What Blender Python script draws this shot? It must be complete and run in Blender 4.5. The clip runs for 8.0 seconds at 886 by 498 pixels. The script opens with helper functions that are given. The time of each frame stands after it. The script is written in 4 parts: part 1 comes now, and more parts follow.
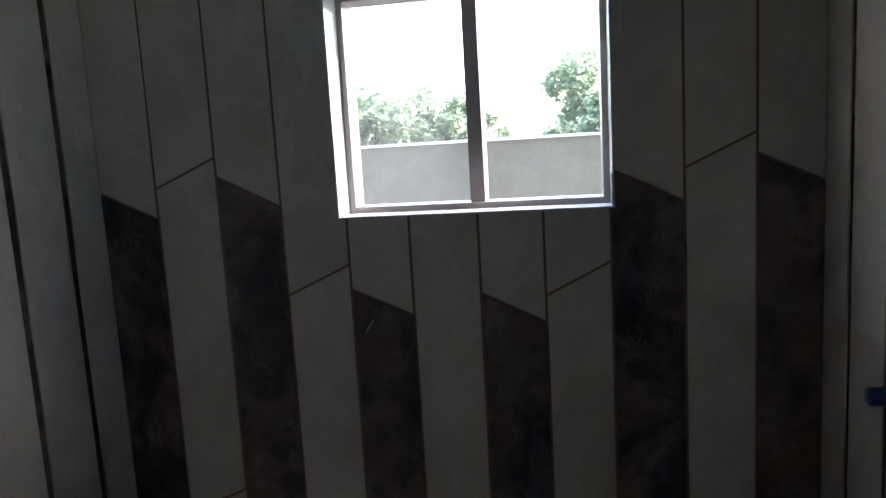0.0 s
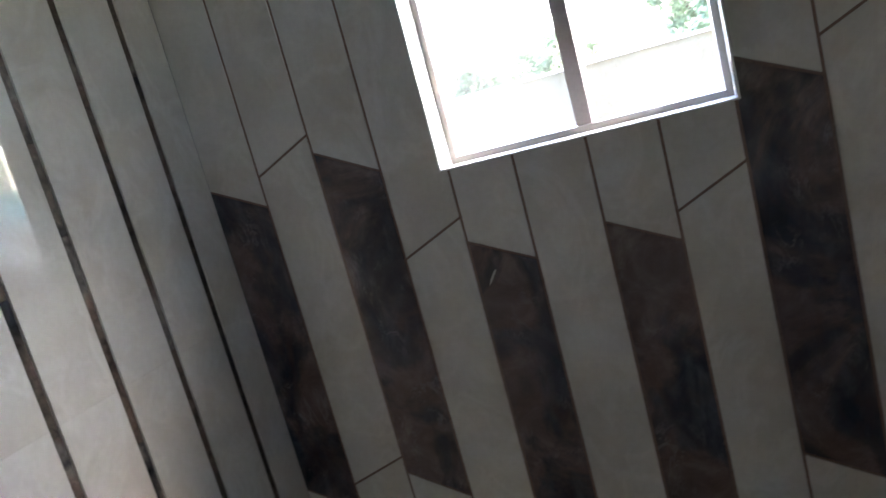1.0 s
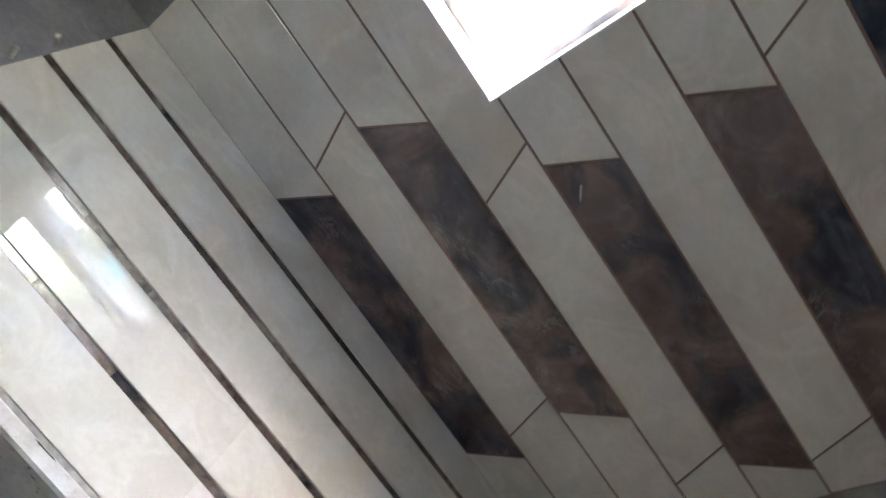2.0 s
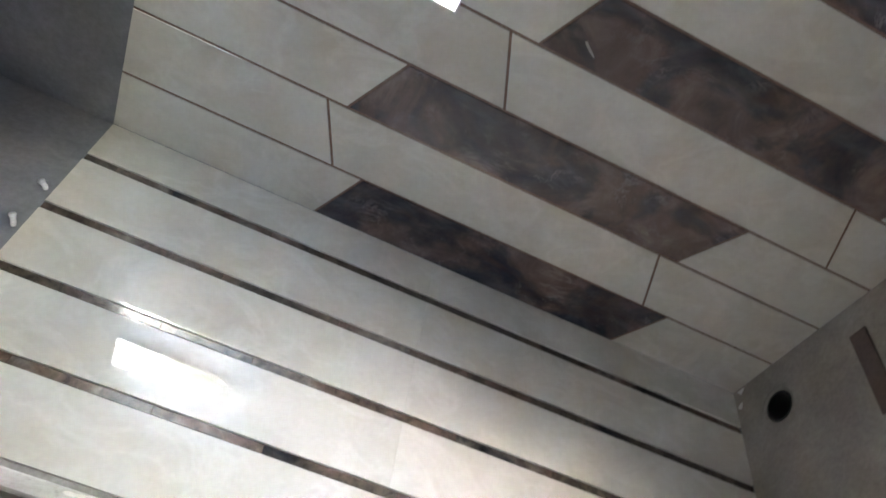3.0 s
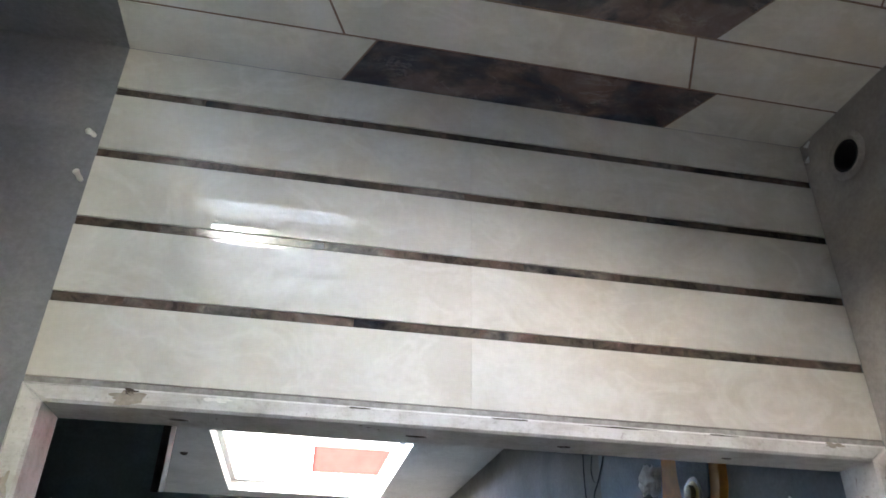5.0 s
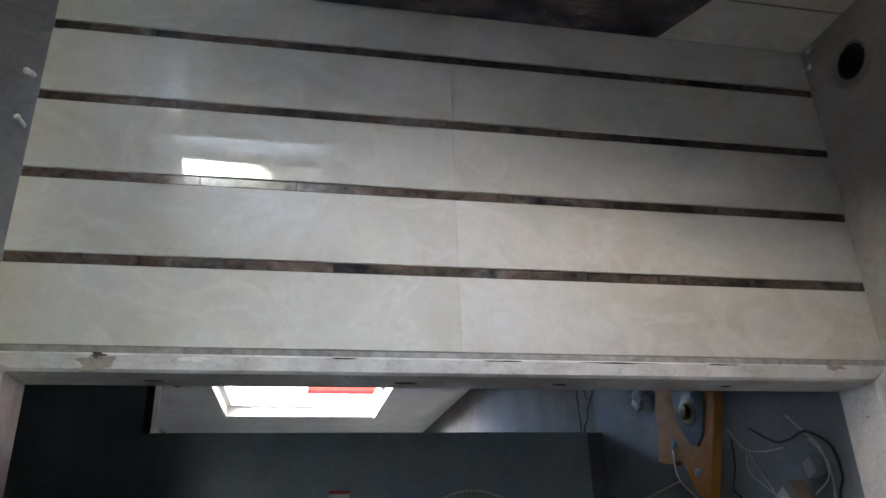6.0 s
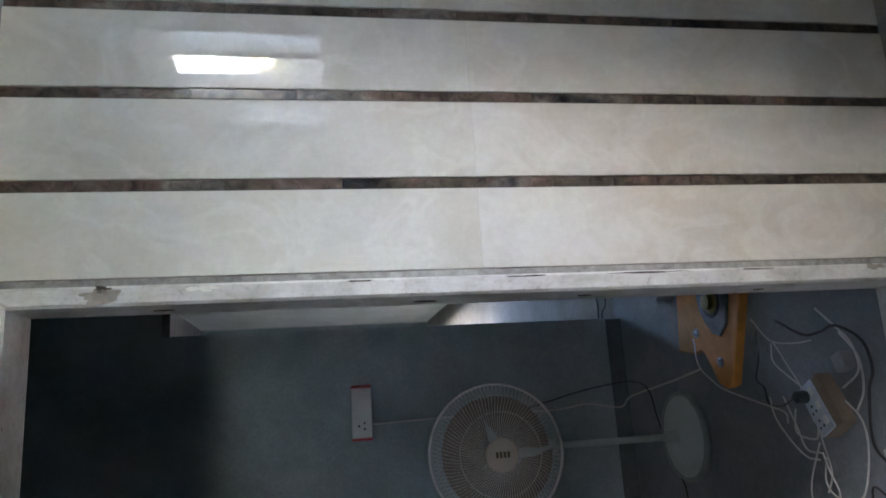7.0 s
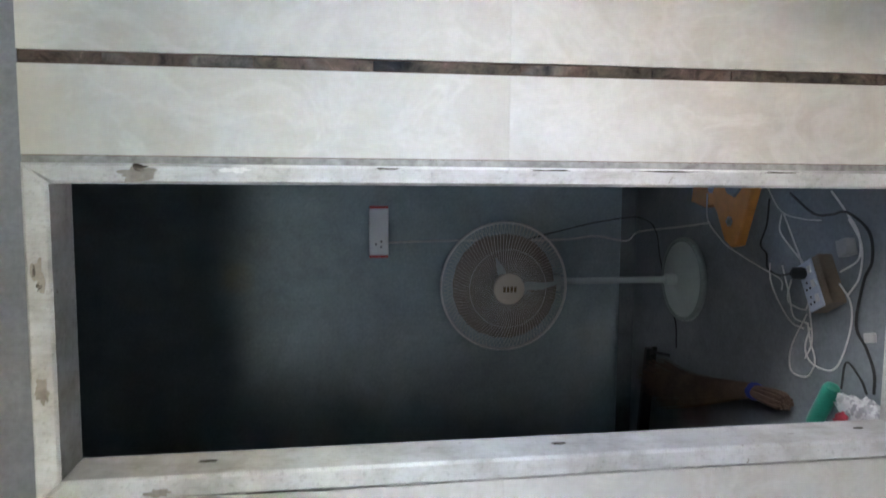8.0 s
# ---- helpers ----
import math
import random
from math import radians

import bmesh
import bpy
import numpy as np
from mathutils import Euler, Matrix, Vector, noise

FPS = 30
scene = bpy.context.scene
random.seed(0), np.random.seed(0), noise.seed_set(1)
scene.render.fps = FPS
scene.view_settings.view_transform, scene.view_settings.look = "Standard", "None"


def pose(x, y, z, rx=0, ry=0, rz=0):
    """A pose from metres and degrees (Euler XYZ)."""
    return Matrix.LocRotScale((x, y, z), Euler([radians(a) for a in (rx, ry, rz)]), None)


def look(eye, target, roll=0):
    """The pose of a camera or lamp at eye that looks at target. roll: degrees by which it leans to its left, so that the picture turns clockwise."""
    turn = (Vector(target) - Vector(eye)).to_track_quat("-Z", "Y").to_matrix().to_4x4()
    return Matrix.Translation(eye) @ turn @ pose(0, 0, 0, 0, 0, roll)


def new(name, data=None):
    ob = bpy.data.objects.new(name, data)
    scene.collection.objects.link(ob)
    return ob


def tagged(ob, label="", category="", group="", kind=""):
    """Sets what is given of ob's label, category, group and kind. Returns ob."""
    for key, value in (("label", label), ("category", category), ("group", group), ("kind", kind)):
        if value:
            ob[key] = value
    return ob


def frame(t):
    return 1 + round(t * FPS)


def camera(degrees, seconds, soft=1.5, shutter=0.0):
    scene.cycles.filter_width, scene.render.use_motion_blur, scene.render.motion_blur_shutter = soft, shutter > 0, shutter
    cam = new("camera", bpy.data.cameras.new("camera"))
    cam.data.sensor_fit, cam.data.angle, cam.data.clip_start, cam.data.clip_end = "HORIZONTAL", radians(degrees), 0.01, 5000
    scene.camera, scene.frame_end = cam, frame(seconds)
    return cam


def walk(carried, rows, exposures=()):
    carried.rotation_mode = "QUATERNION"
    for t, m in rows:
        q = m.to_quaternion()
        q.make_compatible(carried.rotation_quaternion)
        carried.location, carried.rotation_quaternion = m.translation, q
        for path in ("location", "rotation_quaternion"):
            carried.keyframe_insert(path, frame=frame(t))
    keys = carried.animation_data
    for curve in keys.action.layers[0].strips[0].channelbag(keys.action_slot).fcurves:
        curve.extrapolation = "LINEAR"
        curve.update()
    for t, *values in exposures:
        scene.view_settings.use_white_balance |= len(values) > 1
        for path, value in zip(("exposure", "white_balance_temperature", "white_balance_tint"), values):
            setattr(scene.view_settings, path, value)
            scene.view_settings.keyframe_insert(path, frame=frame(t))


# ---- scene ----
cam = camera(63.6, 8.0, shutter=0.3)
PATH = [
    (0, (1.378, -1.955, 1.573), (1.036, -0.003, 1.301), -3.3),
    (0.5, (1.375, -1.89, 1.505), (0.93, 0.036, 1.206), -6.6),
    (1, (1.389, -1.842, 1.53), (0.687, -0.001, 1.187), -15.2),
    (1.5, (1.391, -1.776, 1.513), (0.523, -0.013, 1.14), -22.1),
    (2.8, (1.435, -1.6, 1.53), (0.211, -0.067, 1.143), -61.5),
    (3, (1.424, -1.587, 1.529), (0.149, -0.096, 1.139), -66.2),
    (3.5, (1.468, -1.545, 1.529), (0.031, -0.2, 1.173), -72.7),
    (4, (1.548, -1.497, 1.518), (-0.039, -0.322, 1.197), -77.1),
    (4.5, (1.606, -1.469, 1.504), (-0.065, -0.409, 1.218), -80.8),
    (5, (1.624, -1.472, 1.492), (-0.086, -0.485, 1.172), -83.5),
    (5.2, (1.629, -1.471, 1.484), (-0.102, -0.536, 1.125), -84.1),
    (6.5, (1.488, -1.296, 1.471), (-0.369, -0.651, 1.103), -89.6),
    (7, (1.474, -1.253, 1.47), (-0.445, -0.817, 1.114), -91.3),
    (7.5, (1.479, -1.135, 1.476), (-0.485, -0.977, 1.132), -91.1),
    (8, (1.531, -1.008, 1.496), (-0.436, -1.198, 1.187), -90.4),
]
EXPOSURES = [(0, 3.9, 6850, 12), (0.5, 4.42, 6900, 12), (1.0, 5.25, 7050, 13), (1.5, 5.93, 7300, 14), (1.7, 6.12, 7250, 14), (2.8, 6.58, 7150, 13), (3.5, 6.43, 7100, 13), (4.5, 6.27, 7050, 12),
             (5.2, 6.22, 7050, 12), (6.3, 5.36, 6850, 12), (6.5, 5.36, 6850, 12), (7.0, 5.78, 6700, 11), (7.5, 6.05, 6700, 10), (8, 6.2, 6650, 10)]
walk(cam, [(t, look(e, a, r)) for t, e, a, r in PATH], EXPOSURES)

# ---- light ----
world = bpy.data.worlds.new("sky")
scene.world = world
world.use_nodes = True
wn = world.node_tree
sky = wn.nodes.new("ShaderNodeTexSky")
sky.sky_type, sky.sun_disc = "NISHITA", False
sky.sun_elevation, sky.sun_rotation = radians(47), radians(62)
sky.air_density, sky.dust_density, sky.ozone_density = 1.0, 2.0, 1.5
wn.nodes["Background"].inputs["Strength"].default_value = 0.15
wn.links.new(sky.outputs[0], wn.nodes["Background"].inputs["Color"])
sun_data = bpy.data.lights.new("sun", "SUN")
sun_data.energy, sun_data.angle, sun_data.color = 0.40, radians(55), (0.86, 0.94, 1.0)
sun = new("sun", sun_data)
sun.matrix_world = look((14, 7.44, 17.0), (0, 0, 0))


# ---- materials ----
def material(name, rough=0.5, metal=0.0, spec=0.5):
    m = bpy.data.materials.new(name)
    m.use_nodes = True
    b = m.node_tree.nodes["Principled BSDF"]
    b.inputs["Roughness"].default_value = rough
    b.inputs["Metallic"].default_value = metal
    b.inputs["Specular IOR Level"].default_value = spec
    return m, m.node_tree, b


def coords(nt, spread=0.0, scale=(1, 1, 1)):
    """Object coordinates, shifted piece by piece when spread is given."""
    tc = nt.nodes.new("ShaderNodeTexCoord")
    mp = nt.nodes.new("ShaderNodeMapping")
    mp.inputs["Scale"].default_value = scale
    nt.links.new(tc.outputs["Object"], mp.inputs["Vector"])
    if spread:
        oi = nt.nodes.new("ShaderNodeObjectInfo")
        mul = nt.nodes.new("ShaderNodeMath")
        mul.operation = "MULTIPLY"
        mul.inputs[1].default_value = spread
        nt.links.new(oi.outputs["Random"], mul.inputs[0])
        nt.links.new(mul.outputs[0], mp.inputs["Location"])
    return mp.outputs[0]


def noise_tex(nt, vec, scale, detail=6.0, rough=0.6, distort=0.0):
    n = nt.nodes.new("ShaderNodeTexNoise")
    n.inputs["Scale"].default_value, n.inputs["Detail"].default_value = scale, detail
    n.inputs["Roughness"].default_value, n.inputs["Distortion"].default_value = rough, distort
    nt.links.new(vec, n.inputs["Vector"])
    return n.outputs["Fac"]


def ramp(nt, fac, stops):
    r = nt.nodes.new("ShaderNodeValToRGB")
    while len(r.color_ramp.elements) < len(stops):
        r.color_ramp.elements.new(0.5)
    for e, (p, c) in zip(r.color_ramp.elements, stops):
        e.position = p
        e.color = (*c, 1) if len(c) == 3 else c
    nt.links.new(fac, r.inputs[0])
    return r.outputs[0]


def mix(nt, fac, a, b, blend="MIX"):
    x = nt.nodes.new("ShaderNodeMix")
    x.data_type, x.blend_type = "RGBA", blend
    for key, v in ((0, fac), (6, a), (7, b)):
        if isinstance(v, (int, float)):
            x.inputs[key].default_value = v
        elif isinstance(v, tuple):
            x.inputs[key].default_value = (*v, 1)
        else:
            nt.links.new(v, x.inputs[key])
    return x.outputs[2]


def bump(nt, b, height, strength, distance=0.002):
    n = nt.nodes.new("ShaderNodeBump")
    n.inputs["Strength"].default_value, n.inputs["Distance"].default_value = strength, distance
    nt.links.new(height, n.inputs["Height"])
    nt.links.new(n.outputs[0], b.inputs["Normal"])


def plain(name, color, rough=0.5, metal=0.0, vary=0.12, scale=14.0, relief=0.15):
    """A painted or moulded surface: two scales of tone and a fine relief."""
    m, nt, b = material(name, rough, metal)
    v = coords(nt)
    tone = mix(nt, 0.5, noise_tex(nt, v, scale * 6, 3), noise_tex(nt, v, scale * 0.5, 4))
    low, high = tuple(c * (1 - vary) for c in color), tuple(min(1, c * (1 + vary)) for c in color)
    nt.links.new(ramp(nt, tone, [(0.3, low), (0.7, high)]), b.inputs["Base Color"])
    if relief:
        bump(nt, b, noise_tex(nt, v, scale * 12, 4), relief)
    return m


def cream_tile_material():
    m, nt, b = material("cream_tile", 0.07)
    v = coords(nt, 40.0)
    cloud = noise_tex(nt, v, 2.6, 5, 0.55, 0.5)
    base = ramp(nt, cloud, [(0.3, (0.555, 0.512, 0.44)), (0.5, (0.63, 0.597, 0.532)), (0.72, (0.70, 0.676, 0.626))])
    slant = coords(nt, 40.0, (1.7, 1.7, 1.15))
    slant.node.inputs["Rotation"].default_value = (radians(52), radians(30), 0)
    streak = noise_tex(nt, slant, 3.8, 4, 0.57, 0.8)
    line = ramp(nt, streak, [(0.47, (0, 0, 0)), (0.55, (0.38, 0.38, 0.38)), (0.61, (0.12, 0.12, 0.12)), (0.68, (0, 0, 0))])
    col = mix(nt, line, base, (0.76, 0.733, 0.676))
    curl = noise_tex(nt, slant, 6.0, 4, 0.55, 1.2)
    warm = ramp(nt, curl, [(0.44, (1, 1, 1)), (0.50, (0.988, 0.980, 0.966)), (0.55, (1, 1, 1))])
    col = mix(nt, 1.0, col, warm, "MULTIPLY")
    fine = ramp(nt, noise_tex(nt, v, 60, 4), [(0.3, (0.94, 0.94, 0.94)), (0.7, (1, 1, 1))])
    nt.links.new(mix(nt, 1.0, col, fine, "MULTIPLY"), b.inputs["Base Color"])
    dust = ramp(nt, noise_tex(nt, v, 9, 6), [(0.4, (0.006, 0.006, 0.006)), (0.75, (0.03, 0.03, 0.03))])
    nt.links.new(dust, b.inputs["Roughness"])
    bump(nt, b, noise_tex(nt, v, 5.0, 2), 0.006, 0.003)
    return m


def dark_tile_material():
    m, nt, b = material("dark_marble_tile", 0.16)
    v = coords(nt, 31.0)
    slab = coords(nt, 31.0, (1.5, 1.5, 1.25))
    slab.node.inputs["Rotation"].default_value = (radians(14), radians(32), 0)
    long = coords(nt, 31.0, (2.2, 2.2, 1.1))
    long.node.inputs["Rotation"].default_value = (radians(20), radians(40), 0)
    soft = noise_tex(nt, v, 9.0, 7, 0.65, 0.6)
    base = ramp(nt, soft, [(0.3, (0.088, 0.063, 0.059)), (0.5, (0.150, 0.108, 0.096)), (0.7, (0.235, 0.180, 0.160))])
    blue = ramp(nt, noise_tex(nt, slab, 2.3, 6, 0.58, 0.9), [(0.47, (0, 0, 0)), (0.56, (0.70, 0.70, 0.70)), (0.66, (1, 1, 1))])
    deep = ramp(nt, noise_tex(nt, long, 6.0, 6, 0.6, 0.5), [(0.34, (0.016, 0.019, 0.026)), (0.52, (0.036, 0.042, 0.056)), (0.70, (0.095, 0.103, 0.120))])
    base = mix(nt, blue, base, deep)
    rust = ramp(nt, noise_tex(nt, long, 3.2, 5, 0.6, 0.8), [(0.54, (0, 0, 0)), (0.70, (0.45, 0.45, 0.45))])
    base = mix(nt, rust, base, (0.105, 0.058, 0.042))
    vein = noise_tex(nt, long, 4.6, 8, 0.68, 1.1)
    line = ramp(nt, vein, [(0.475, (0, 0, 0)), (0.50, (0.45, 0.45, 0.45)), (0.525, (0, 0, 0))])
    spot = ramp(nt, noise_tex(nt, v, 6.0, 3), [(0.50, (0, 0, 0)), (0.66, (1, 1, 1))])
    line = mix(nt, 1.0, line, spot, "MULTIPLY")
    nt.links.new(mix(nt, line, base, (0.36, 0.34, 0.33)), b.inputs["Base Color"])
    return m


def strip_material():
    m, nt, b = material("dark_marble_strip", 0.15)
    v = coords(nt, 60.0)
    tone = ramp(nt, noise_tex(nt, v, 4.0, 3, 0.55, 0.3), [(0.30, (0.022, 0.023, 0.029)), (0.40, (0.060, 0.050, 0.042)), (0.49, (0.105, 0.084, 0.066)), (0.56, (0.120, 0.083, 0.069)), (0.63, (0.165, 0.145, 0.125)), (0.72, (0.030, 0.030, 0.036))])
    blot = ramp(nt, noise_tex(nt, v, 26, 7, 0.7, 0.7), [(0.34, (0.40, 0.40, 0.43)), (0.50, (1, 1, 1)), (0.62, (1.35, 1.32, 1.28)), (0.70, (2.4, 2.3, 2.2))])
    nt.links.new(mix(nt, 1.0, tone, blot, "MULTIPLY"), b.inputs["Base Color"])
    return m


def cement_material(name, dark, light, scale=2.2, rough=0.75):
    m, nt, b = material(name, rough)
    v = coords(nt)
    cloud = noise_tex(nt, v, scale, 7, 0.62, 0.5)
    base = ramp(nt, cloud, [(0.3, dark), (0.7, light)])
    fine = ramp(nt, noise_tex(nt, v, 70, 5), [(0.3, (0.86, 0.86, 0.86)), (0.7, (1.06, 1.06, 1.06))])
    trowel = ramp(nt, noise_tex(nt, v, 9, 5, 0.7, 1.5), [(0.3, (0.9, 0.9, 0.9)), (0.65, (1.05, 1.05, 1.05))])
    nt.links.new(mix(nt, 1.0, mix(nt, 1.0, base, fine, "MULTIPLY"), trowel, "MULTIPLY"), b.inputs["Base Color"])
    bump(nt, b, noise_tex(nt, v, 45, 6), 0.35, 0.003)
    return m


def chipped_paint_material():
    m, nt, b = material("chipped_white_paint", 0.5)
    v = coords(nt)
    wash = ramp(nt, noise_tex(nt, v, 7, 6, 0.65), [(0.33, (0.43, 0.405, 0.365)), (0.50, (0.57, 0.55, 0.52)), (0.7, (0.67, 0.655, 0.63))])
    patch = noise_tex(nt, v, 13, 7, 0.7, 0.8)
    bare = ramp(nt, patch, [(0.66, (0, 0, 0)), (0.69, (1, 1, 1))])
    wood = ramp(nt, noise_tex(nt, v, 60, 4), [(0.3, (0.12, 0.08, 0.05)), (0.7, (0.30, 0.23, 0.17))])
    smear = ramp(nt, noise_tex(nt, coords(nt, 0.0, (2.5, 2.5, 1)), 9, 6, 0.7, 0.6), [(0.30, (0.82, 0.80, 0.76)), (0.5, (1, 1, 1))])
    speck = ramp(nt, noise_tex(nt, v, 90, 5, 0.7), [(0.3, (0.75, 0.74, 0.72)), (0.45, (1, 1, 1))])
    wash = mix(nt, 1.0, mix(nt, 1.0, wash, smear, "MULTIPLY"), speck, "MULTIPLY")
    nt.links.new(mix(nt, bare, wash, wood), b.inputs["Base Color"])
    bump(nt, b, patch, 0.3, 0.002)
    return m


def dusty_glass_material(name, dust):
    m, nt, b = material(name, 0.1)
    nt.nodes.remove(b)
    clear = nt.nodes.new("ShaderNodeBsdfTransparent")
    film = nt.nodes.new("ShaderNodeBsdfTranslucent")
    film.inputs["Color"].default_value = (0.82, 0.82, 0.80, 1)
    dirt = ramp(nt, noise_tex(nt, coords(nt), 5.0, 6, 0.6), [(0.3, (dust * 0.7,) * 3), (0.7, (dust * 1.4,) * 3)])
    both = nt.nodes.new("ShaderNodeMixShader")
    nt.links.new(dirt, both.inputs[0])
    nt.links.new(clear.outputs[0], both.inputs[1])
    nt.links.new(film.outputs[0], both.inputs[2])
    nt.links.new(both.outputs[0], nt.nodes["Material Output"].inputs["Surface"])
    return m


CREAM, DARK, STRIP = cream_tile_material(), dark_tile_material(), strip_material()
GROUT = plain("brown_grout", (0.19, 0.118, 0.092), 0.9, vary=0.35)
CEMENT = cement_material("grey_cement", (0.155, 0.164, 0.182), (0.255, 0.266, 0.290))
SLATE = cement_material("dark_cement", (0.25, 0.312, 0.332), (0.42, 0.505, 0.53), 1.3, 0.6)
FLOOR_CEMENT = cement_material("floor_cement", (0.30, 0.268, 0.236), (0.44, 0.405, 0.365), 3.0)
HALL_FLOOR = cement_material("hall_floor_cement", (0.135, 0.154, 0.168), (0.25, 0.278, 0.298), 2.0)
# near-black cement: the hall's dimness is put into its colour
SHADE_DARK = cement_material("shade_dark_cement", (0.05, 0.055, 0.058), (0.10, 0.108, 0.112), 1.5)
ROOM_FLOOR = cement_material("beige_cement", (0.15, 0.141, 0.128), (0.23, 0.219, 0.203), 2.0, 0.95)
WHITEWASH = cement_material("whitewash", (0.52, 0.51, 0.49), (0.68, 0.67, 0.65), 1.6)
PARAPET = cement_material("parapet_concrete", (0.120, 0.107, 0.074), (0.172, 0.155, 0.112), 1.2)
PAINT = chipped_paint_material()
MARBLE = plain("white_marble", (0.78, 0.77, 0.75), 0.25, vary=0.06, relief=0)
ALU = plain("brown_aluminium", (0.30, 0.27, 0.26), 0.4, 0.3, vary=0.1)
BLACK = plain("black_plastic", (0.02, 0.02, 0.022), 0.45)
STEEL = plain("dull_steel", (0.34, 0.35, 0.36), 0.5, 0.6, vary=0.3)
WHITE_PLASTIC = plain("white_plastic", (0.72, 0.73, 0.72), 0.35, vary=0.05)


# ---- building blocks ----
def add_box(bm, x0, y0, z0, x1, y1, z1, bevel=0.0):
    made = bmesh.ops.create_cube(bm, size=1.0)["verts"]
    for v in made:
        v.co = ((x0 + x1) / 2 + v.co.x * (x1 - x0), (y0 + y1) / 2 + v.co.y * (y1 - y0), (z0 + z1) / 2 + v.co.z * (z1 - z0))
    if bevel:
        edges = list({e for v in made for e in v.link_edges})
        bmesh.ops.bevel(bm, geom=edges, offset=bevel, segments=2, affect="EDGES", profile=0.6)


def box_mesh(*args, bevel=0.0):
    bm = bmesh.new()
    add_box(bm, *args, bevel=bevel)
    return bm


def part(name, bm, mat, parent=None, label="", smooth=False):
    me = bpy.data.meshes.new(name)
    bmesh.ops.recalc_face_normals(bm, faces=bm.faces)
    bm.to_mesh(me)
    bm.free()
    if smooth:
        me.polygons.foreach_set("use_smooth", [True] * len(me.polygons))
    me.materials.append(mat)
    ob = new(name, me)
    if parent:
        ob.parent = parent
        ob.matrix_parent_inverse = parent.matrix_world.inverted()
    if label:
        tagged(ob, label)
    return ob


def boxes_mesh(rows):
    bm = bmesh.new()
    for r in rows:
        add_box(bm, *r)
    return bm


def structure(name, bm, mat, label, category):
    return tagged(part(name, bm, mat), label, category, kind="structure")


def thing(name, place, label, category, group=""):
    ob = new(name)
    ob.empty_display_size = 0.05
    ob.location = place
    bpy.context.view_layer.update()
    return tagged(ob, label, category, group)


def prism(outline, to_world, front, back, bevel=0.0012):
    """A tile: an outline in its wall's plane, from front to back along the wall's normal, with an eased front edge."""
    bm = bmesh.new()
    n = len(outline)
    cx, cz = sum(p[0] for p in outline) / n, sum(p[1] for p in outline) / n
    rings = []
    for depth, inset in ((front, bevel), (front - bevel, 0.0), (back, 0.0)):
        ring = []
        for u, w in outline:
            du, dw = cx - u, cz - w
            ring.append(bm.verts.new(to_world(u + math.copysign(min(inset, abs(du)), du), w + math.copysign(min(inset, abs(dw)), dw), depth)))
        rings.append(ring)
    bm.faces.new(rings[0])
    for a, b in zip(rings, rings[1:]):
        for i in range(n):
            bm.faces.new((a[i], a[(i + 1) % n], b[(i + 1) % n], b[i]))
    bm.faces.new(rings[2])
    return bm


def smooth_path(points, steps=6):
    """A Catmull-Rom line through the points."""
    p = [Vector(q) for q in points]
    p = [2 * p[0] - p[1], *p, 2 * p[-1] - p[-2]]
    out = []
    for i in range(1, len(p) - 2):
        a, b, c, d = p[i - 1:i + 3]
        for s in range(steps):
            t = s / steps
            out.append(0.5 * (2 * b + (c - a) * t + (2 * a - 5 * b + 4 * c - d) * t * t + (3 * b - a - 3 * c + d) * t ** 3))
    out.append(p[-2])
    return out


def tube(bm, path, radius, sides=8, closed=False):
    """A round tube along the path; radius a number or one for each point."""
    n = len(path)
    rings = []
    up = Vector((0.13, 0.21, 0.97))
    for i, q in enumerate(path):
        a = path[(i - 1) % n] if closed or i else path[0]
        b = path[(i + 1) % n] if closed or i < n - 1 else path[-1]
        d = (Vector(b) - Vector(a)).normalized()
        side = d.cross(up)
        if side.length < 0.05:
            side = d.cross(Vector((1, 0, 0)))
        side.normalize()
        other = side.cross(d)
        r = radius[i] if isinstance(radius, (list, tuple)) else radius
        rings.append([bm.verts.new(Vector(q) + (side * math.cos(k * math.tau / sides) + other * math.sin(k * math.tau / sides)) * r) for k in range(sides)])
    pairs = list(zip(rings, rings[1:])) + ([(rings[-1], rings[0])] if closed else [])
    for a, b in pairs:
        for k in range(sides):
            bm.faces.new((a[k], a[(k + 1) % sides], b[(k + 1) % sides], b[k]))
    if not closed:
        bm.faces.new(rings[0])
        bm.faces.new(rings[-1])


def lathe(profile, m, sides=32):
    """A turned body: (radius, height) pairs round m's z axis."""
    bm = bmesh.new()
    rings = []
    for r, h in profile:
        rings.append([bm.verts.new(m @ Vector((r * math.cos(k * math.tau / sides), r * math.sin(k * math.tau / sides), h))) for k in range(sides)])
    for a, b in zip(rings, rings[1:]):
        for k in range(sides):
            bm.faces.new((a[k], a[(k + 1) % sides], b[(k + 1) % sides], b[k]))
    bm.faces.new(rings[0])
    bm.faces.new(rings[-1])
    return bm


# ---- the setting ----
TOP = 2.10          # height of the tiling
EAST, SOUTH, CEIL = 2.03, -2.55, 2.90
JAMB_N, JAMB_S = -0.967, -1.685     # outer edges of the door frame
HALL_W = -1.83

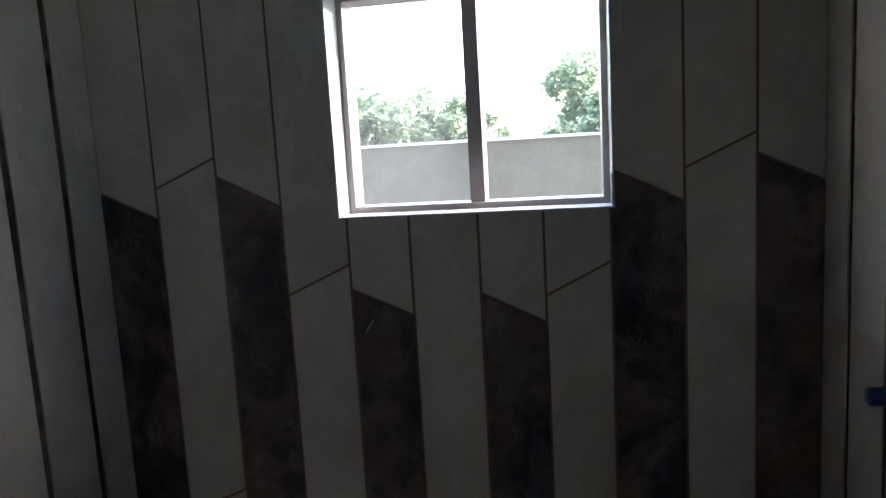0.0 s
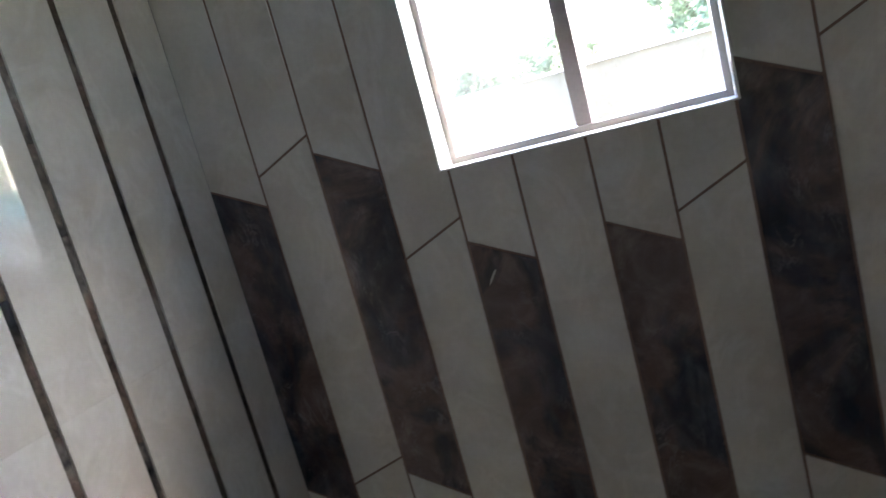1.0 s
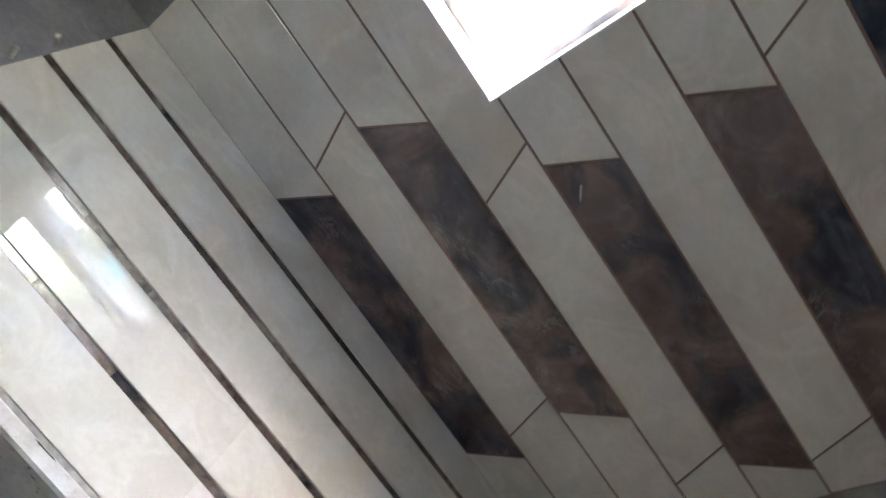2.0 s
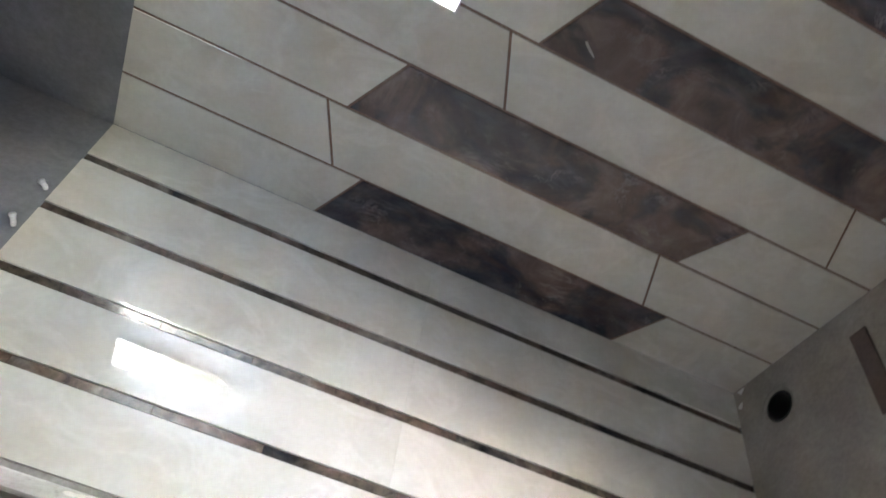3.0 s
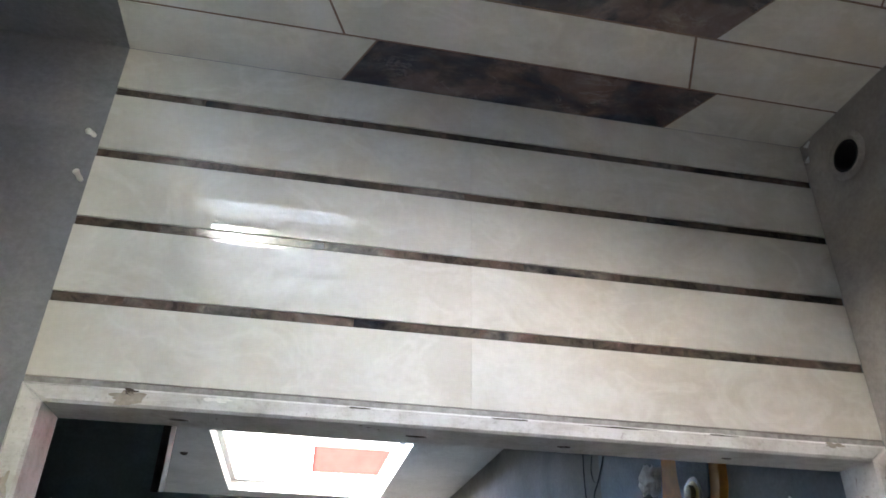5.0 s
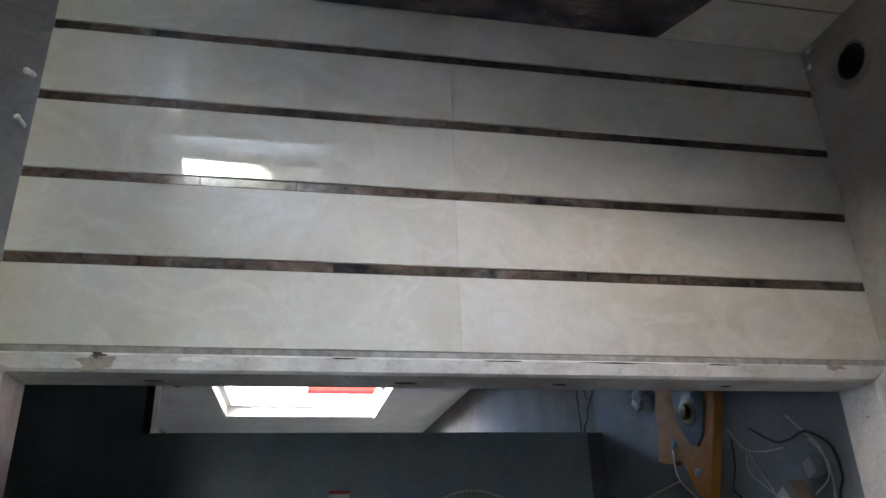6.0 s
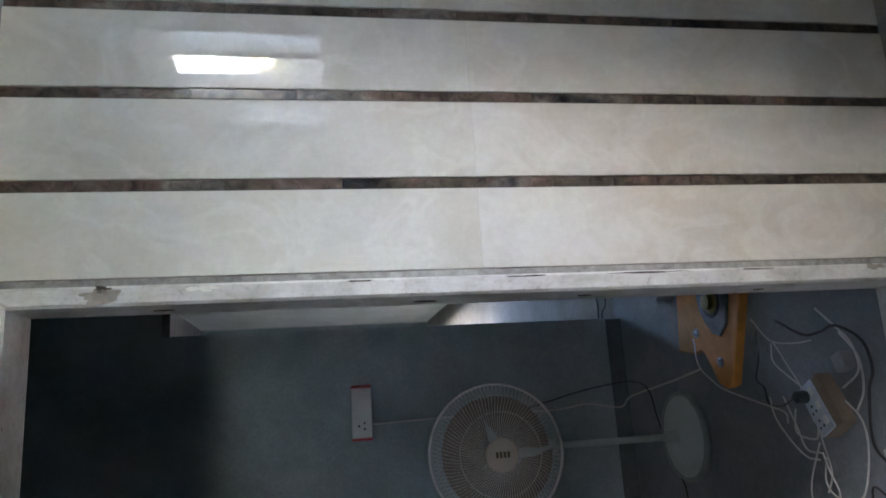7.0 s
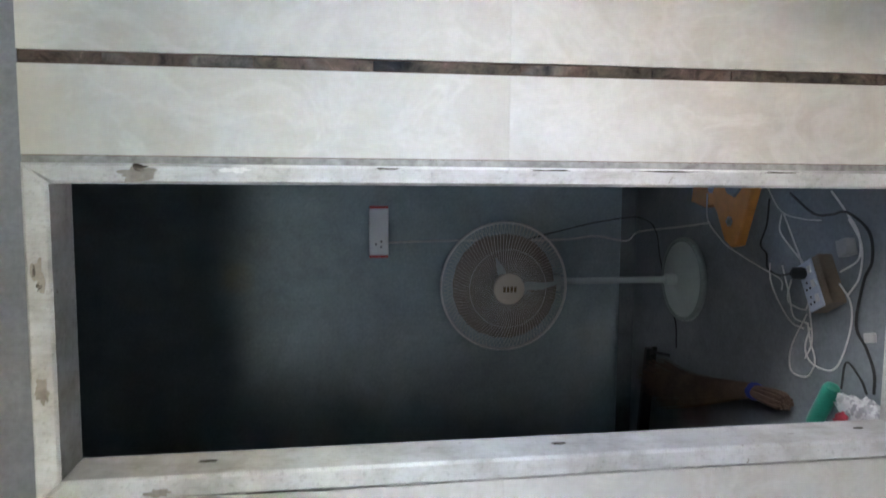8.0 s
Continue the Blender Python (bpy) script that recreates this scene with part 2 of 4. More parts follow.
structure("floor", boxes_mesh([(0, SOUTH, -0.12, EAST, -0.205, 0), (0, -0.105, -0.12, EAST, 0, 0), (0, -0.205, -0.12, 0.118, -0.105, 0), (0.218, -0.205, -0.12, EAST, -0.105, 0)]), FLOOR_CEMENT, "rough beige-grey cement floor, not yet tiled", "floor")
structure("floor_hall", box_mesh(HALL_W - 0.06, -4.4, -0.14, 0.0, 0.2, -0.004), HALL_FLOOR, "bare grey cement floor of the hall", "floor")
structure("floor_room", box_mesh(-8.0, -4.4, -0.14, HALL_W - 0.06, 0.2, -0.004), ROOM_FLOOR, "beige cement floor of the far room", "floor")
structure("ceiling", box_mesh(-0.13, SOUTH - 0.13, CEIL, EAST + 0.13, 0.24, CEIL + 0.12), CEMENT, "bare grey cement ceiling", "ceiling")
# unseen; coloured near-black to keep the hall's upper part dim
structure("ceiling_hall", box_mesh(-8.0, -4.4, CEIL, -0.13, 0.24, CEIL + 0.12), SHADE_DARK, "unseen cement ceiling of the hall, darkened to dim it", "ceiling")

WX0, WX1, WZ0, WZ1 = 0.742, 1.503, 1.402, 2.03    # window opening
RING = 0.005    # marble edge that shows on the tiled face
wall_n = structure("wall_north", boxes_mesh([
    (-0.13, 0.016, -0.1, WX0 - RING, 0.23, CEIL), (WX1 + RING, 0.016, -0.1, EAST + 0.13, 0.23, CEIL),
    (WX0 - RING, 0.016, -0.1, WX1 + RING, 0.23, WZ0 - RING), (WX0 - RING, 0.016, WZ1 + RING, WX1 + RING, 0.23, CEIL)]),
    CEMENT, "grey cement wall, tiled in cream and dark marble up to door height", "wall")
wall_w = structure("wall_west", boxes_mesh([
    (-0.13, JAMB_N, -0.1, -0.016, 0.016, CEIL), (-0.13, SOUTH - 0.13, -0.1, -0.016, JAMB_S, CEIL),
    (-0.13, JAMB_S, TOP, -0.016, JAMB_N, CEIL)]),
    CEMENT, "grey cement wall with cream tiles and thin dark marble strips", "wall")
VY0, VY1, VZ0, VZ1 = -1.47, -0.92, 2.17, 2.34    # ventilator high in the wall opposite the door
wall_e = structure("wall_east", boxes_mesh([
    (EAST + 0.016, SOUTH - 0.13, -0.1, EAST + 0.13, 0.016, VZ0), (EAST + 0.016, SOUTH - 0.13, VZ1, EAST + 0.13, 0.016, CEIL),
    (EAST + 0.016, SOUTH - 0.13, VZ0, EAST + 0.13, VY0, VZ1), (EAST + 0.016, VY1, VZ0, EAST + 0.13, 0.016, VZ1)]),
    CEMENT, "grey cement wall with cream tiles, thin dark strips and an open ventilator", "wall")
wall_s = structure("wall_south", box_mesh(-0.016, SOUTH - 0.13, -0.1, EAST + 0.016, SOUTH - 0.016, CEIL), CEMENT, "grey cement wall with cream tiles", "wall")

for name, band, host in (
        ("plaster_band", (-0.016, 0.005, TOP + 0.0005, EAST + 0.016, 0.016, CEIL), wall_n),
        ("plaster_band", (-0.016, SOUTH - 0.016, TOP + 0.0005, -0.005, 0.005, CEIL), wall_w)):
    part(name, box_mesh(*band), CEMENT, host, "bare grey cement plaster above the tiles")
wall_hw = structure("wall_hall_west", boxes_mesh([
    (HALL_W - 0.12, -4.4, -0.1, HALL_W, -0.87, CEIL), (HALL_W - 0.12, -0.87, 2.105, HALL_W, 0.05, CEIL), (HALL_W - 0.12, -0.09, -0.1, HALL_W, 0.05, 2.105)]),
    SLATE, "dark blue-grey cement wall with a doorway", "wall")
# added dark strip: shade under the doorway's head, put into its colour
part("lintel_shade", box_mesh(HALL_W - 0.126, -0.874, 2.099, HALL_W + 0.003, -0.086, 2.135, bevel=0.004), SHADE_DARK, wall_hw, "dark strip for the shade under the doorway's head")
# the soft shade along the wall's foot, coloured in as a thin strip
structure("baseboard", box_mesh(HALL_W, -4.4, -0.004, HALL_W + 0.005, -0.875, 0.075, bevel=0.002), cement_material("wall_foot_shade", (0.08, 0.095, 0.102), (0.16, 0.185, 0.195), 3.0), "thin dark strip for the shade at the foot of the wall", "baseboard")
structure("wall_hall_north", box_mesh(HALL_W, 0.05, -0.1, -0.13, 0.2, CEIL), SLATE, "dark cement wall", "wall")
# two unseen walls, coloured near-black so they throw little light back
structure("wall_hall_south", box_mesh(-8.0, -4.5, -0.1, -0.13, -4.4, CEIL), SHADE_DARK, "dark cement wall", "wall")
structure("wall_hall_east", box_mesh(-0.13, -4.4, -0.1, -0.02, SOUTH - 0.13, CEIL), SHADE_DARK, "dark cement wall", "wall")
FX0, FX1, FZ0, FZ1, FY = -5.95, -3.72, 0.69, 2.17, -0.1
wall_room = structure("wall_room_north", boxes_mesh([
    (-8.0, FY, -0.1, FX0, FY + 0.22, CEIL), (FX1, FY, -0.1, HALL_W - 0.12, FY + 0.22, CEIL), (FX0, FY, -0.1, FX1, FY + 0.22, FZ0), (FX0, FY, FZ1, FX1, FY + 0.22, CEIL)]),
    WHITEWASH, "whitewashed wall with a wide window", "wall")
structure("wall_room_west", box_mesh(-8.1, -4.4, -0.1, -8.0, 0.1, CEIL), SLATE, "dark cement wall", "wall")

# ---- outdoors ----
structure("ground", box_mesh(-600, -600, -0.5, 600, 900, -0.3), plain("dry_earth", (0.30, 0.25, 0.19), 0.95, scale=1.0), "dry bare earth", "ground")
parapet = structure("parapet", box_mesh(-3.0, 2.0, -0.3, 9.0, 2.14, 1.61), PARAPET, "grey cement-plastered boundary wall with a pale coping", "wall")
part("coping", box_mesh(-3.0, 1.985, 1.61, 9.0, 2.155, 1.626, bevel=0.002), WHITEWASH, parapet, "thin pale coping")

# ---- window of the tiled room ----
window = tagged(new("window_1"), "two-light window with a grey-brown frame and white marble reveals", "window", kind="structure")
window.location = ((WX0 + WX1) / 2, 0.1, WZ0)
bpy.context.view_layer.update()
FY0, FY1, FW, OUT = 0.105, 0.200, 0.018, 0.232
part("window_sill", box_mesh(WX0 - RING, -0.004, WZ0 - RING, WX1 + RING, OUT, WZ0, bevel=0.001), MARBLE, window, "white marble sill")
for x0, x1 in ((WX0 - RING, WX0), (WX1, WX1 + RING)):
    part("reveal", box_mesh(x0, -0.004, WZ0, x1, OUT, WZ1, bevel=0.001), MARBLE, window, "white marble reveal")
part("reveal", box_mesh(WX0 - RING, -0.004, WZ1, WX1 + RING, OUT, WZ1 + RING, bevel=0.001), MARBLE, window, "white marble reveal")
part("window_frame", boxes_mesh([(WX0, FY0, WZ0, WX0 + FW, FY1, WZ1), (WX1 - FW, FY0, WZ0, WX1, FY1, WZ1),
                                 (WX0 + FW, FY0, WZ0, WX1 - FW, FY1, WZ0 + FW), (WX0 + FW, FY0, WZ1 - FW, WX1 - FW, FY1, WZ1)]), ALU, window)
part("mullion", box_mesh(1.104, FY0 + 0.017, WZ0 + FW, 1.148, 0.150, WZ1 - FW, bevel=0.003), ALU, window)
part("outer_mullion", box_mesh(1.104, 0.1505, WZ0 + FW, 1.148, OUT - 0.002, WZ1 - FW, bevel=0.002), MARBLE, window, "white stone post behind the metal one")
for x0, x1, y, dust in ((WX0 + FW, 1.104, 0.170, 0.020), (1.148, WX1 - FW, 0.140, 0.010)):
    part("pane", box_mesh(x0, y, WZ0 + FW, x1, y + 0.004, WZ1 - FW), dusty_glass_material("dusty_glass", dust), window, "dusty glass pane")

# ---- door frame ----
door = tagged(new("door_1"), "doorless four-sided frame with chipped white paint", "door frame", kind="structure")
door.location = (-0.06, (JAMB_N + JAMB_S) / 2, 0)
bpy.context.view_layer.update()
YS, YN, CUT = JAMB_S + 0.002, JAMB_N - 0.011, 0.0014
SI, NI, HI, LO = YS + 0.050, YN - 0.041, TOP - 0.050, 0.050     # inner edges
jamb_plane = lambda u, w, d: (d, u, w)


def member(name, outline):
    """One side of the frame, mitred at both ends, with rounded front edges."""
    return part(name, prism(outline, jamb_plane, 0.008, -0.125, 0.006), PAINT, door)


member("jamb", [(NI, LO + CUT), (YN, CUT), (YN, TOP - CUT), (NI, HI - CUT)])
member("jamb", [(YS, CUT), (SI, LO + CUT), (SI, HI - CUT), (YS, TOP - CUT)])
member("head", [(SI, HI), (NI, HI), (YN, TOP), (YS, TOP)])
member("threshold", [(YS, 0.0), (YN, 0.0), (NI, LO), (SI, LO)])
part("filler", box_mesh(-0.125, JAMB_N - 0.0105, 0.0, -0.003, JAMB_N + 0.0035, TOP), plain("dirty_filler", (0.33, 0.315, 0.285), 0.9, vary=0.5, scale=9), door, "dirty grey joint filler")

# ---- window of the far room ----
window_b = tagged(new("window_2"), "wide window with white frame in a whitewashed wall", "window", kind="structure")
window_b.location = ((FX0 + FX1) / 2, FY + 0.1, FZ0)
bpy.context.view_layer.update()
part("window_sill", box_mesh(FX0 - 0.03, FY - 0.02, FZ0 - 0.03, FX1 + 0.03, FY + 0.24, FZ0 + 0.004, bevel=0.004), MARBLE, window_b, "white marble sill")
part("window_frame", boxes_mesh([(FX0, FY + 0.10, FZ0, FX0 + 0.05, FY + 0.16, FZ1), (FX1 - 0.05, FY + 0.10, FZ0, FX1, FY + 0.16, FZ1),
                                 (FX0 + 0.05, FY + 0.10, FZ0 + 0.004, FX1 - 0.05, FY + 0.16, FZ0 + 0.05), (FX0 + 0.05, FY + 0.10, FZ1 - 0.05, FX1 - 0.05, FY + 0.16, FZ1)]), WHITE_PLASTIC, window_b)
part("latch", box_mesh(FX0 + 0.012, FY + 0.09, 1.35, FX0 + 0.038, FY + 0.10, 1.47, bevel=0.003), STEEL, window_b, "small metal latch")


# ---- outdoors ----
def leaf_material():
    m, nt, b = material("leaf", 0.45)
    g = nt.nodes.new("ShaderNodeNewGeometry")
    nt.links.new(ramp(nt, g.outputs["Random Per Island"], [(0.0, (0.07, 0.105, 0.065)), (0.6, (0.12, 0.16, 0.105)), (1.0, (0.17, 0.21, 0.145))]), b.inputs["Base Color"])
    thin = nt.nodes.new("ShaderNodeBsdfTranslucent")
    thin.inputs["Color"].default_value = (0.36, 0.44, 0.28, 1)
    both = nt.nodes.new("ShaderNodeMixShader")
    both.inputs[0].default_value = 0.65
    nt.links.new(b.outputs[0], both.inputs[1])
    nt.links.new(thin.outputs[0], both.inputs[2])
    nt.links.new(both.outputs[0], nt.nodes["Material Output"].inputs["Surface"])
    return m


LEAF, BARK = leaf_material(), plain("bark", (0.16, 0.12, 0.09), 0.9, vary=0.35, scale=5, relief=0.6)


def tree(place, height, spread, leaves, seed, label):
    rng = random.Random(seed)
    t = thing("tree", place, label, "tree", "trees behind the boundary wall")
    base = Vector(place)
    bm = bmesh.new()
    trunk_top = base + Vector((rng.uniform(-.1, .1), rng.uniform(-.1, .1), height * 0.5))
    tube(bm, smooth_path([base, base.lerp(trunk_top, .5) + Vector((.06, 0, 0)), trunk_top]), [0.11 - 0.004 * i for i in range(13)], 8)
    clumps = []
    for k in range(30):
        a = rng.uniform(0, math.tau)
        r = spread * math.sqrt(rng.uniform(0.05, 1))
        c = base + Vector((r * math.cos(a), r * math.sin(a), height * rng.uniform(0.42, 0.98) * (1 - 0.25 * (r / spread) ** 2)))
        clumps.append((c, spread * rng.uniform(0.16, 0.36)))
        mid = trunk_top.lerp(c, 0.5) + Vector((0, 0, 0.08))
        line = smooth_path([trunk_top - Vector((0, 0, 0.15)), mid, c], 4)
        tube(bm, line, [0.045 - 0.004 * i for i in range(len(line))], 5)
    part("trunk", bm, BARK, t, "rough brown trunk and limbs")
    verts, faces = [], []
    for _ in range(leaves):
        c, r = rng.choice(clumps)
        d = Vector((rng.gauss(0, 1), rng.gauss(0, 1), rng.gauss(0, .8)))
        p = c + d.normalized() * r * rng.uniform(0.3, 1.0) ** 0.5
        ax = Vector((rng.gauss(0, 1), rng.gauss(0, 1), rng.gauss(-.4, .6))).normalized()
        side = ax.cross(Vector((rng.gauss(0, .5), rng.gauss(0, .5), 1))).normalized()
        ln, wd = rng.uniform(0.09, 0.17), rng.uniform(0.025, 0.05)
        n = len(verts)
        up = side.cross(ax) * wd * 0.4
        verts += [p, p + ax * ln * .5 + side * wd + up, p + ax * ln, p + ax * ln * .5 - side * wd + up]
        faces += [(n, n + 1, n + 2), (n, n + 2, n + 3)]
    me = bpy.data.meshes.new("crown")
    me.from_pydata(verts, [], faces)
    me.materials.append(LEAF)
    crown = new("crown", me)
    crown.parent = t
    crown.matrix_parent_inverse = t.matrix_world.inverted()
    return t


tree((-2.2, 10.5, -0.3), 3.25, 1.2, 9000, 1, "small leafy green tree behind the boundary wall")
tree((-1.0, 11.5, -0.3), 3.1, 1.1, 8000, 2, "small leafy green tree behind the boundary wall")
tree((-0.3, 12.5, -0.3), 2.75, 0.7, 5000, 3, "small leafy green tree behind the boundary wall")
tree((2.12, 9.5, -0.3), 3.3, 1.25, 14000, 4, "broad leafy green tree rising over the boundary wall")
tree((2.25, 9.0, -0.3), 2.85, 1.2, 12000, 9, "low leafy green tree rising over the boundary wall")
tree((11.5, 9.0, -0.3), 4.3, 1.7, 6000, 5, "broad leafy green tree beside a teal tank")
tree((14.5, 9.5, -0.3), 4.2, 1.6, 5000, 6, "broad leafy green tree beside a teal tank")
tree((17.0, 9.2, -0.3), 3.9, 1.7, 7000, 7, "broad leafy green tree behind the boundary wall")
tree((19.5, 8.2, -0.3), 2.9, 1.3, 7000, 8, "broad leafy green tree behind the boundary wall")
tank = thing("water_tank", (10.3, 7.6, -0.3), "teal plastic water tank on a grey plinth", "water tank")
part("plinth", box_mesh(9.75, 7.05, -0.3, 10.85, 8.15, 1.35, bevel=0.01), PARAPET, tank)
part("tank", lathe([(0.42, 1.35), (0.48, 1.42), (0.48, 1.7), (0.495, 1.72), (0.48, 1.74), (0.48, 2.1), (0.4, 2.25), (0.2, 2.33), (0.18, 2.38)], pose(10.3, 7.6, 0)), plain("teal_plastic", (0.08, 0.38, 0.36), 0.4), tank, smooth=True)
red_wall = thing("garden_pier", (-12.2, 1.66, -0.3), "low red-painted pier with a white coping outdoors", "pier")
RED_PAINT, nt, bsdf = material("red_paint", 0.95, 0.0, 0.0)
nt.links.new(ramp(nt, noise_tex(nt, coords(nt), 3.0, 5), [(0.3, (0.32, 0.014, 0.012)), (0.7, (0.43, 0.019, 0.016))]), bsdf.inputs["Base Color"])
part("wall", box_mesh(-12.4, 1.42, -0.3, -12.1, 1.90, 1.30, bevel=0.01), RED_PAINT, red_wall)
part("coping", box_mesh(-12.45, 1.40, 1.30, -12.05, 1.92, 1.36, bevel=0.01), MARBLE, red_wall)

screen = thing("slatted_screen", (-12.7, 1.7, -0.3), "grey slatted metal screen standing outdoors", "screen")
PALE_METAL = plain("grey_metal", (0.075, 0.073, 0.073), 0.5, vary=0.1)
for y in (1.38, 1.96):
    part("post", box_mesh(-12.73, y, -0.3, -12.67, y + 0.05, 3.1, bevel=0.004), PALE_METAL, screen)
for z in (2.26, 2.46, 2.57, 2.78):
    part("slat", box_mesh(-12.72, 1.43, z, -12.68, 1.96, z + 0.055, bevel=0.004), PALE_METAL, screen)

# ---- fittings of the tiled room ----
drain = thing("floor_drain", (0.168, -0.155, 0.0), "open black drain pipe set in the cement floor", "drain")
ring = bmesh.new()
SIDES = 28
loops = [[ring.verts.new((0.168 + r * math.cos(k * math.tau / SIDES), -0.155 + r * math.sin(k * math.tau / SIDES), z)) for k in range(SIDES)]
         for r, z in ((0.076, 0.001), (0.060, 0.006), (0.050, 0.003))]
for a, b in zip(loops, loops[1:]):
    for k in range(SIDES):
        ring.faces.new((a[k], a[(k + 1) % SIDES], b[(k + 1) % SIDES], b[k]))
part("collar", ring, FLOOR_CEMENT, drain, "rough cement collar")
pipe = bmesh.new()
loops = [[pipe.verts.new((0.168 + r * math.cos(k * math.tau / SIDES), -0.155 + r * math.sin(k * math.tau / SIDES), z)) for k in range(SIDES)]
         for r, z in ((0.051, 0.002), (0.050, 0.004), (0.044, 0.004), (0.043, -0.11))]
for a, b in zip(loops, loops[1:]):
    for k in range(SIDES):
        pipe.faces.new((a[k], a[(k + 1) % SIDES], b[(k + 1) % SIDES], b[k]))
pipe.faces.new(loops[-1])
part("pipe", pipe, BLACK, drain, "black plastic pipe")

offcut = box_mesh(-0.027, -0.135, 0.0, 0.027, 0.135, 0.008, bevel=0.0015)
offcut.transform(pose(0.492, -0.235, 0.0, 0, 0, 1.5))
tagged(part("tile_offcut", offcut, plain("brown_tile_back", (0.12, 0.085, 0.075), 0.6, vary=0.25)), "narrow dark brown tile offcut on the floor", "tile")


def wall_plug(y, z, lean):
    """A white plastic plug that sticks out of the bare wall."""
    bm = bmesh.new()
    line = smooth_path([(-0.03, y, z), (0.0, y, z), (0.012, y + lean, z + 0.003), (0.024, y + lean * 2, z + 0.007)], 4)
    tube(bm, line, [0.0065] * (len(line) - 3) + [0.0075, 0.009, 0.008], 10)
    return tagged(part("wall_plug", bm, WHITE_PLASTIC, smooth=True), "white plastic plug sticking out of bare cement wall", "wall plug", "wall plugs above the tiles")


wall_plug(-0.450, 2.118, 0.003)
wall_plug(-0.311, 2.120, -0.004)


def spacer(x, y, turn):
    bm = bmesh.new()
    vs = [bm.verts.new(p) for p in ((0, -.004, 0), (.022, -.004, 0), (0, -.004, .012), (0, .004, 0), (.022, .004, 0), (0, .004, .012))]
    for f in ((0, 1, 2), (3, 5, 4), (0, 3, 4, 1), (0, 2, 5, 3), (1, 4, 5, 2)):
        bm.faces.new([vs[i] for i in f])
    bm.transform(pose(x, y, 0.0005, 0, 0, turn))
    return tagged(part("tile_wedge", bm, WHITE_PLASTIC), "small white plastic tile wedge in the floor corner", "tile wedge", "tile wedges")


spacer(0.030, -0.022, 40)
spacer(0.020, -0.075, 75)

cap = thing("pipe_stub", (EAST - 0.03, -0.412, 1.02), "short blue plastic pipe stub capped in the tiled wall", "pipe")
part("pipe", lathe([(0.013, 0.0), (0.014, 0.004), (0.014, 0.045), (0.012, 0.048)], pose(EAST + 0.012, -0.412, 1.02, 0, -90, 0), 16), plain("blue_plastic", (0.022, 0.06, 0.14), 0.4), cap, smooth=True)
part("cap", lathe([(0.017, 0.03), (0.020, 0.033), (0.020, 0.058), (0.017, 0.062)], pose(EAST + 0.012, -0.412, 1.02, 0, -90, 0), 16), plain("dark_blue_plastic", (0.02, 0.05, 0.15), 0.4), cap, smooth=True)

# holes and chips on the door frame
HOLE = plain("raw_hole", (0.06, 0.045, 0.035), 0.95, vary=0.4)
for z, d in ((1.777, 0.022), (1.231, 0.026), (0.86, 0.018), (0.42, 0.014)):
    bm = bmesh.new()
    bmesh.ops.create_cone(bm, cap_ends=True, segments=14, radius1=1, radius2=1, depth=0.0016)
    bm.transform(pose(-0.068, NI - 0.0004, z, 90, 0, 0) @ Matrix.Diagonal((0.007, d, 1, 1)))
    part("screw_hole", bm, HOLE, door, "dark screw hole")

for z, d in ((1.77, 0.020), (0.96, 0.018), (0.16, 0.014)):
    bm = bmesh.new()
    bmesh.ops.create_cone(bm, cap_ends=True, segments=14, radius1=1, radius2=1, depth=0.0016)
    bm.transform(pose(-0.068, SI + 0.0004, z, 90, 0, 0) @ Matrix.Diagonal((0.006, d, 1, 1)))
    part("screw_hole", bm, HOLE, door, "dark screw hole")


def flake(y, z, w, h, seed, mat, face_x=0.008):
    """An irregular patch where paint has come away."""
    rng = random.Random(seed)
    bm = bmesh.new()
    pts, n = [], 30
    for k in range(n):
        a = k * math.tau / n
        s = 0.72 + 0.55 * noise.noise(Vector((1.7 * math.cos(a), 1.7 * math.sin(a), seed * 3.1))) + rng.uniform(-0.10, 0.10)
        pts.append((y + h * s * math.sin(a), z + w * s * math.cos(a)))
    front = [bm.verts.new((face_x + 0.0004, u, v)) for u, v in pts]
    back = [bm.verts.new((face_x - 0.003, u, v)) for u, v in pts]
    bm.faces.new(front)
    for k in range(n):
        bm.faces.new((front[k], front[(k + 1) % n], back[(k + 1) % n], back[k]))
    return part("chipped_patch", bm, mat, door, "bare patch in the paint")


BARE = plain("bare_wood", (0.33, 0.285, 0.235), 0.85, vary=0.4, scale=9)
PUTTY = plain("loose_putty", (0.74, 0.71, 0.66), 0.7)
flake(-1.000, 1.880, 0.050, 0.018, 1, BARE)
flake(-0.994, 1.862, 0.032, 0.012, 12, BARE)
flake(-0.985, 1.878, 0.020, 0.009, 2, HOLE)
flake(-0.990, 1.690, 0.036, 0.008, 3, PUTTY)
flake(-0.986, 0.16, 0.035, 0.010, 4, BARE)
for z, w in ((1.02, 0.06), (0.74, 0.10), (0.47, 0.05), (1.38, 0.04)):
    flake(-0.9835, z, w, 0.0022, 30 + z, HOLE)
flake(-1.20, 2.074, 0.017, 0.048, 5, BARE)
flake(-1.195, 2.082, 0.005, 0.012, 6, HOLE)
flake(-1.225, 2.074, 0.006, 0.011, 14, HOLE)
flake(-1.44, 2.076, 0.018, 0.030, 7, BARE)
flake(-1.668, 1.86, 0.034, 0.012, 8, BARE)
flake(-1.680, 1.62, 0.07, 0.002, 15, HOLE)

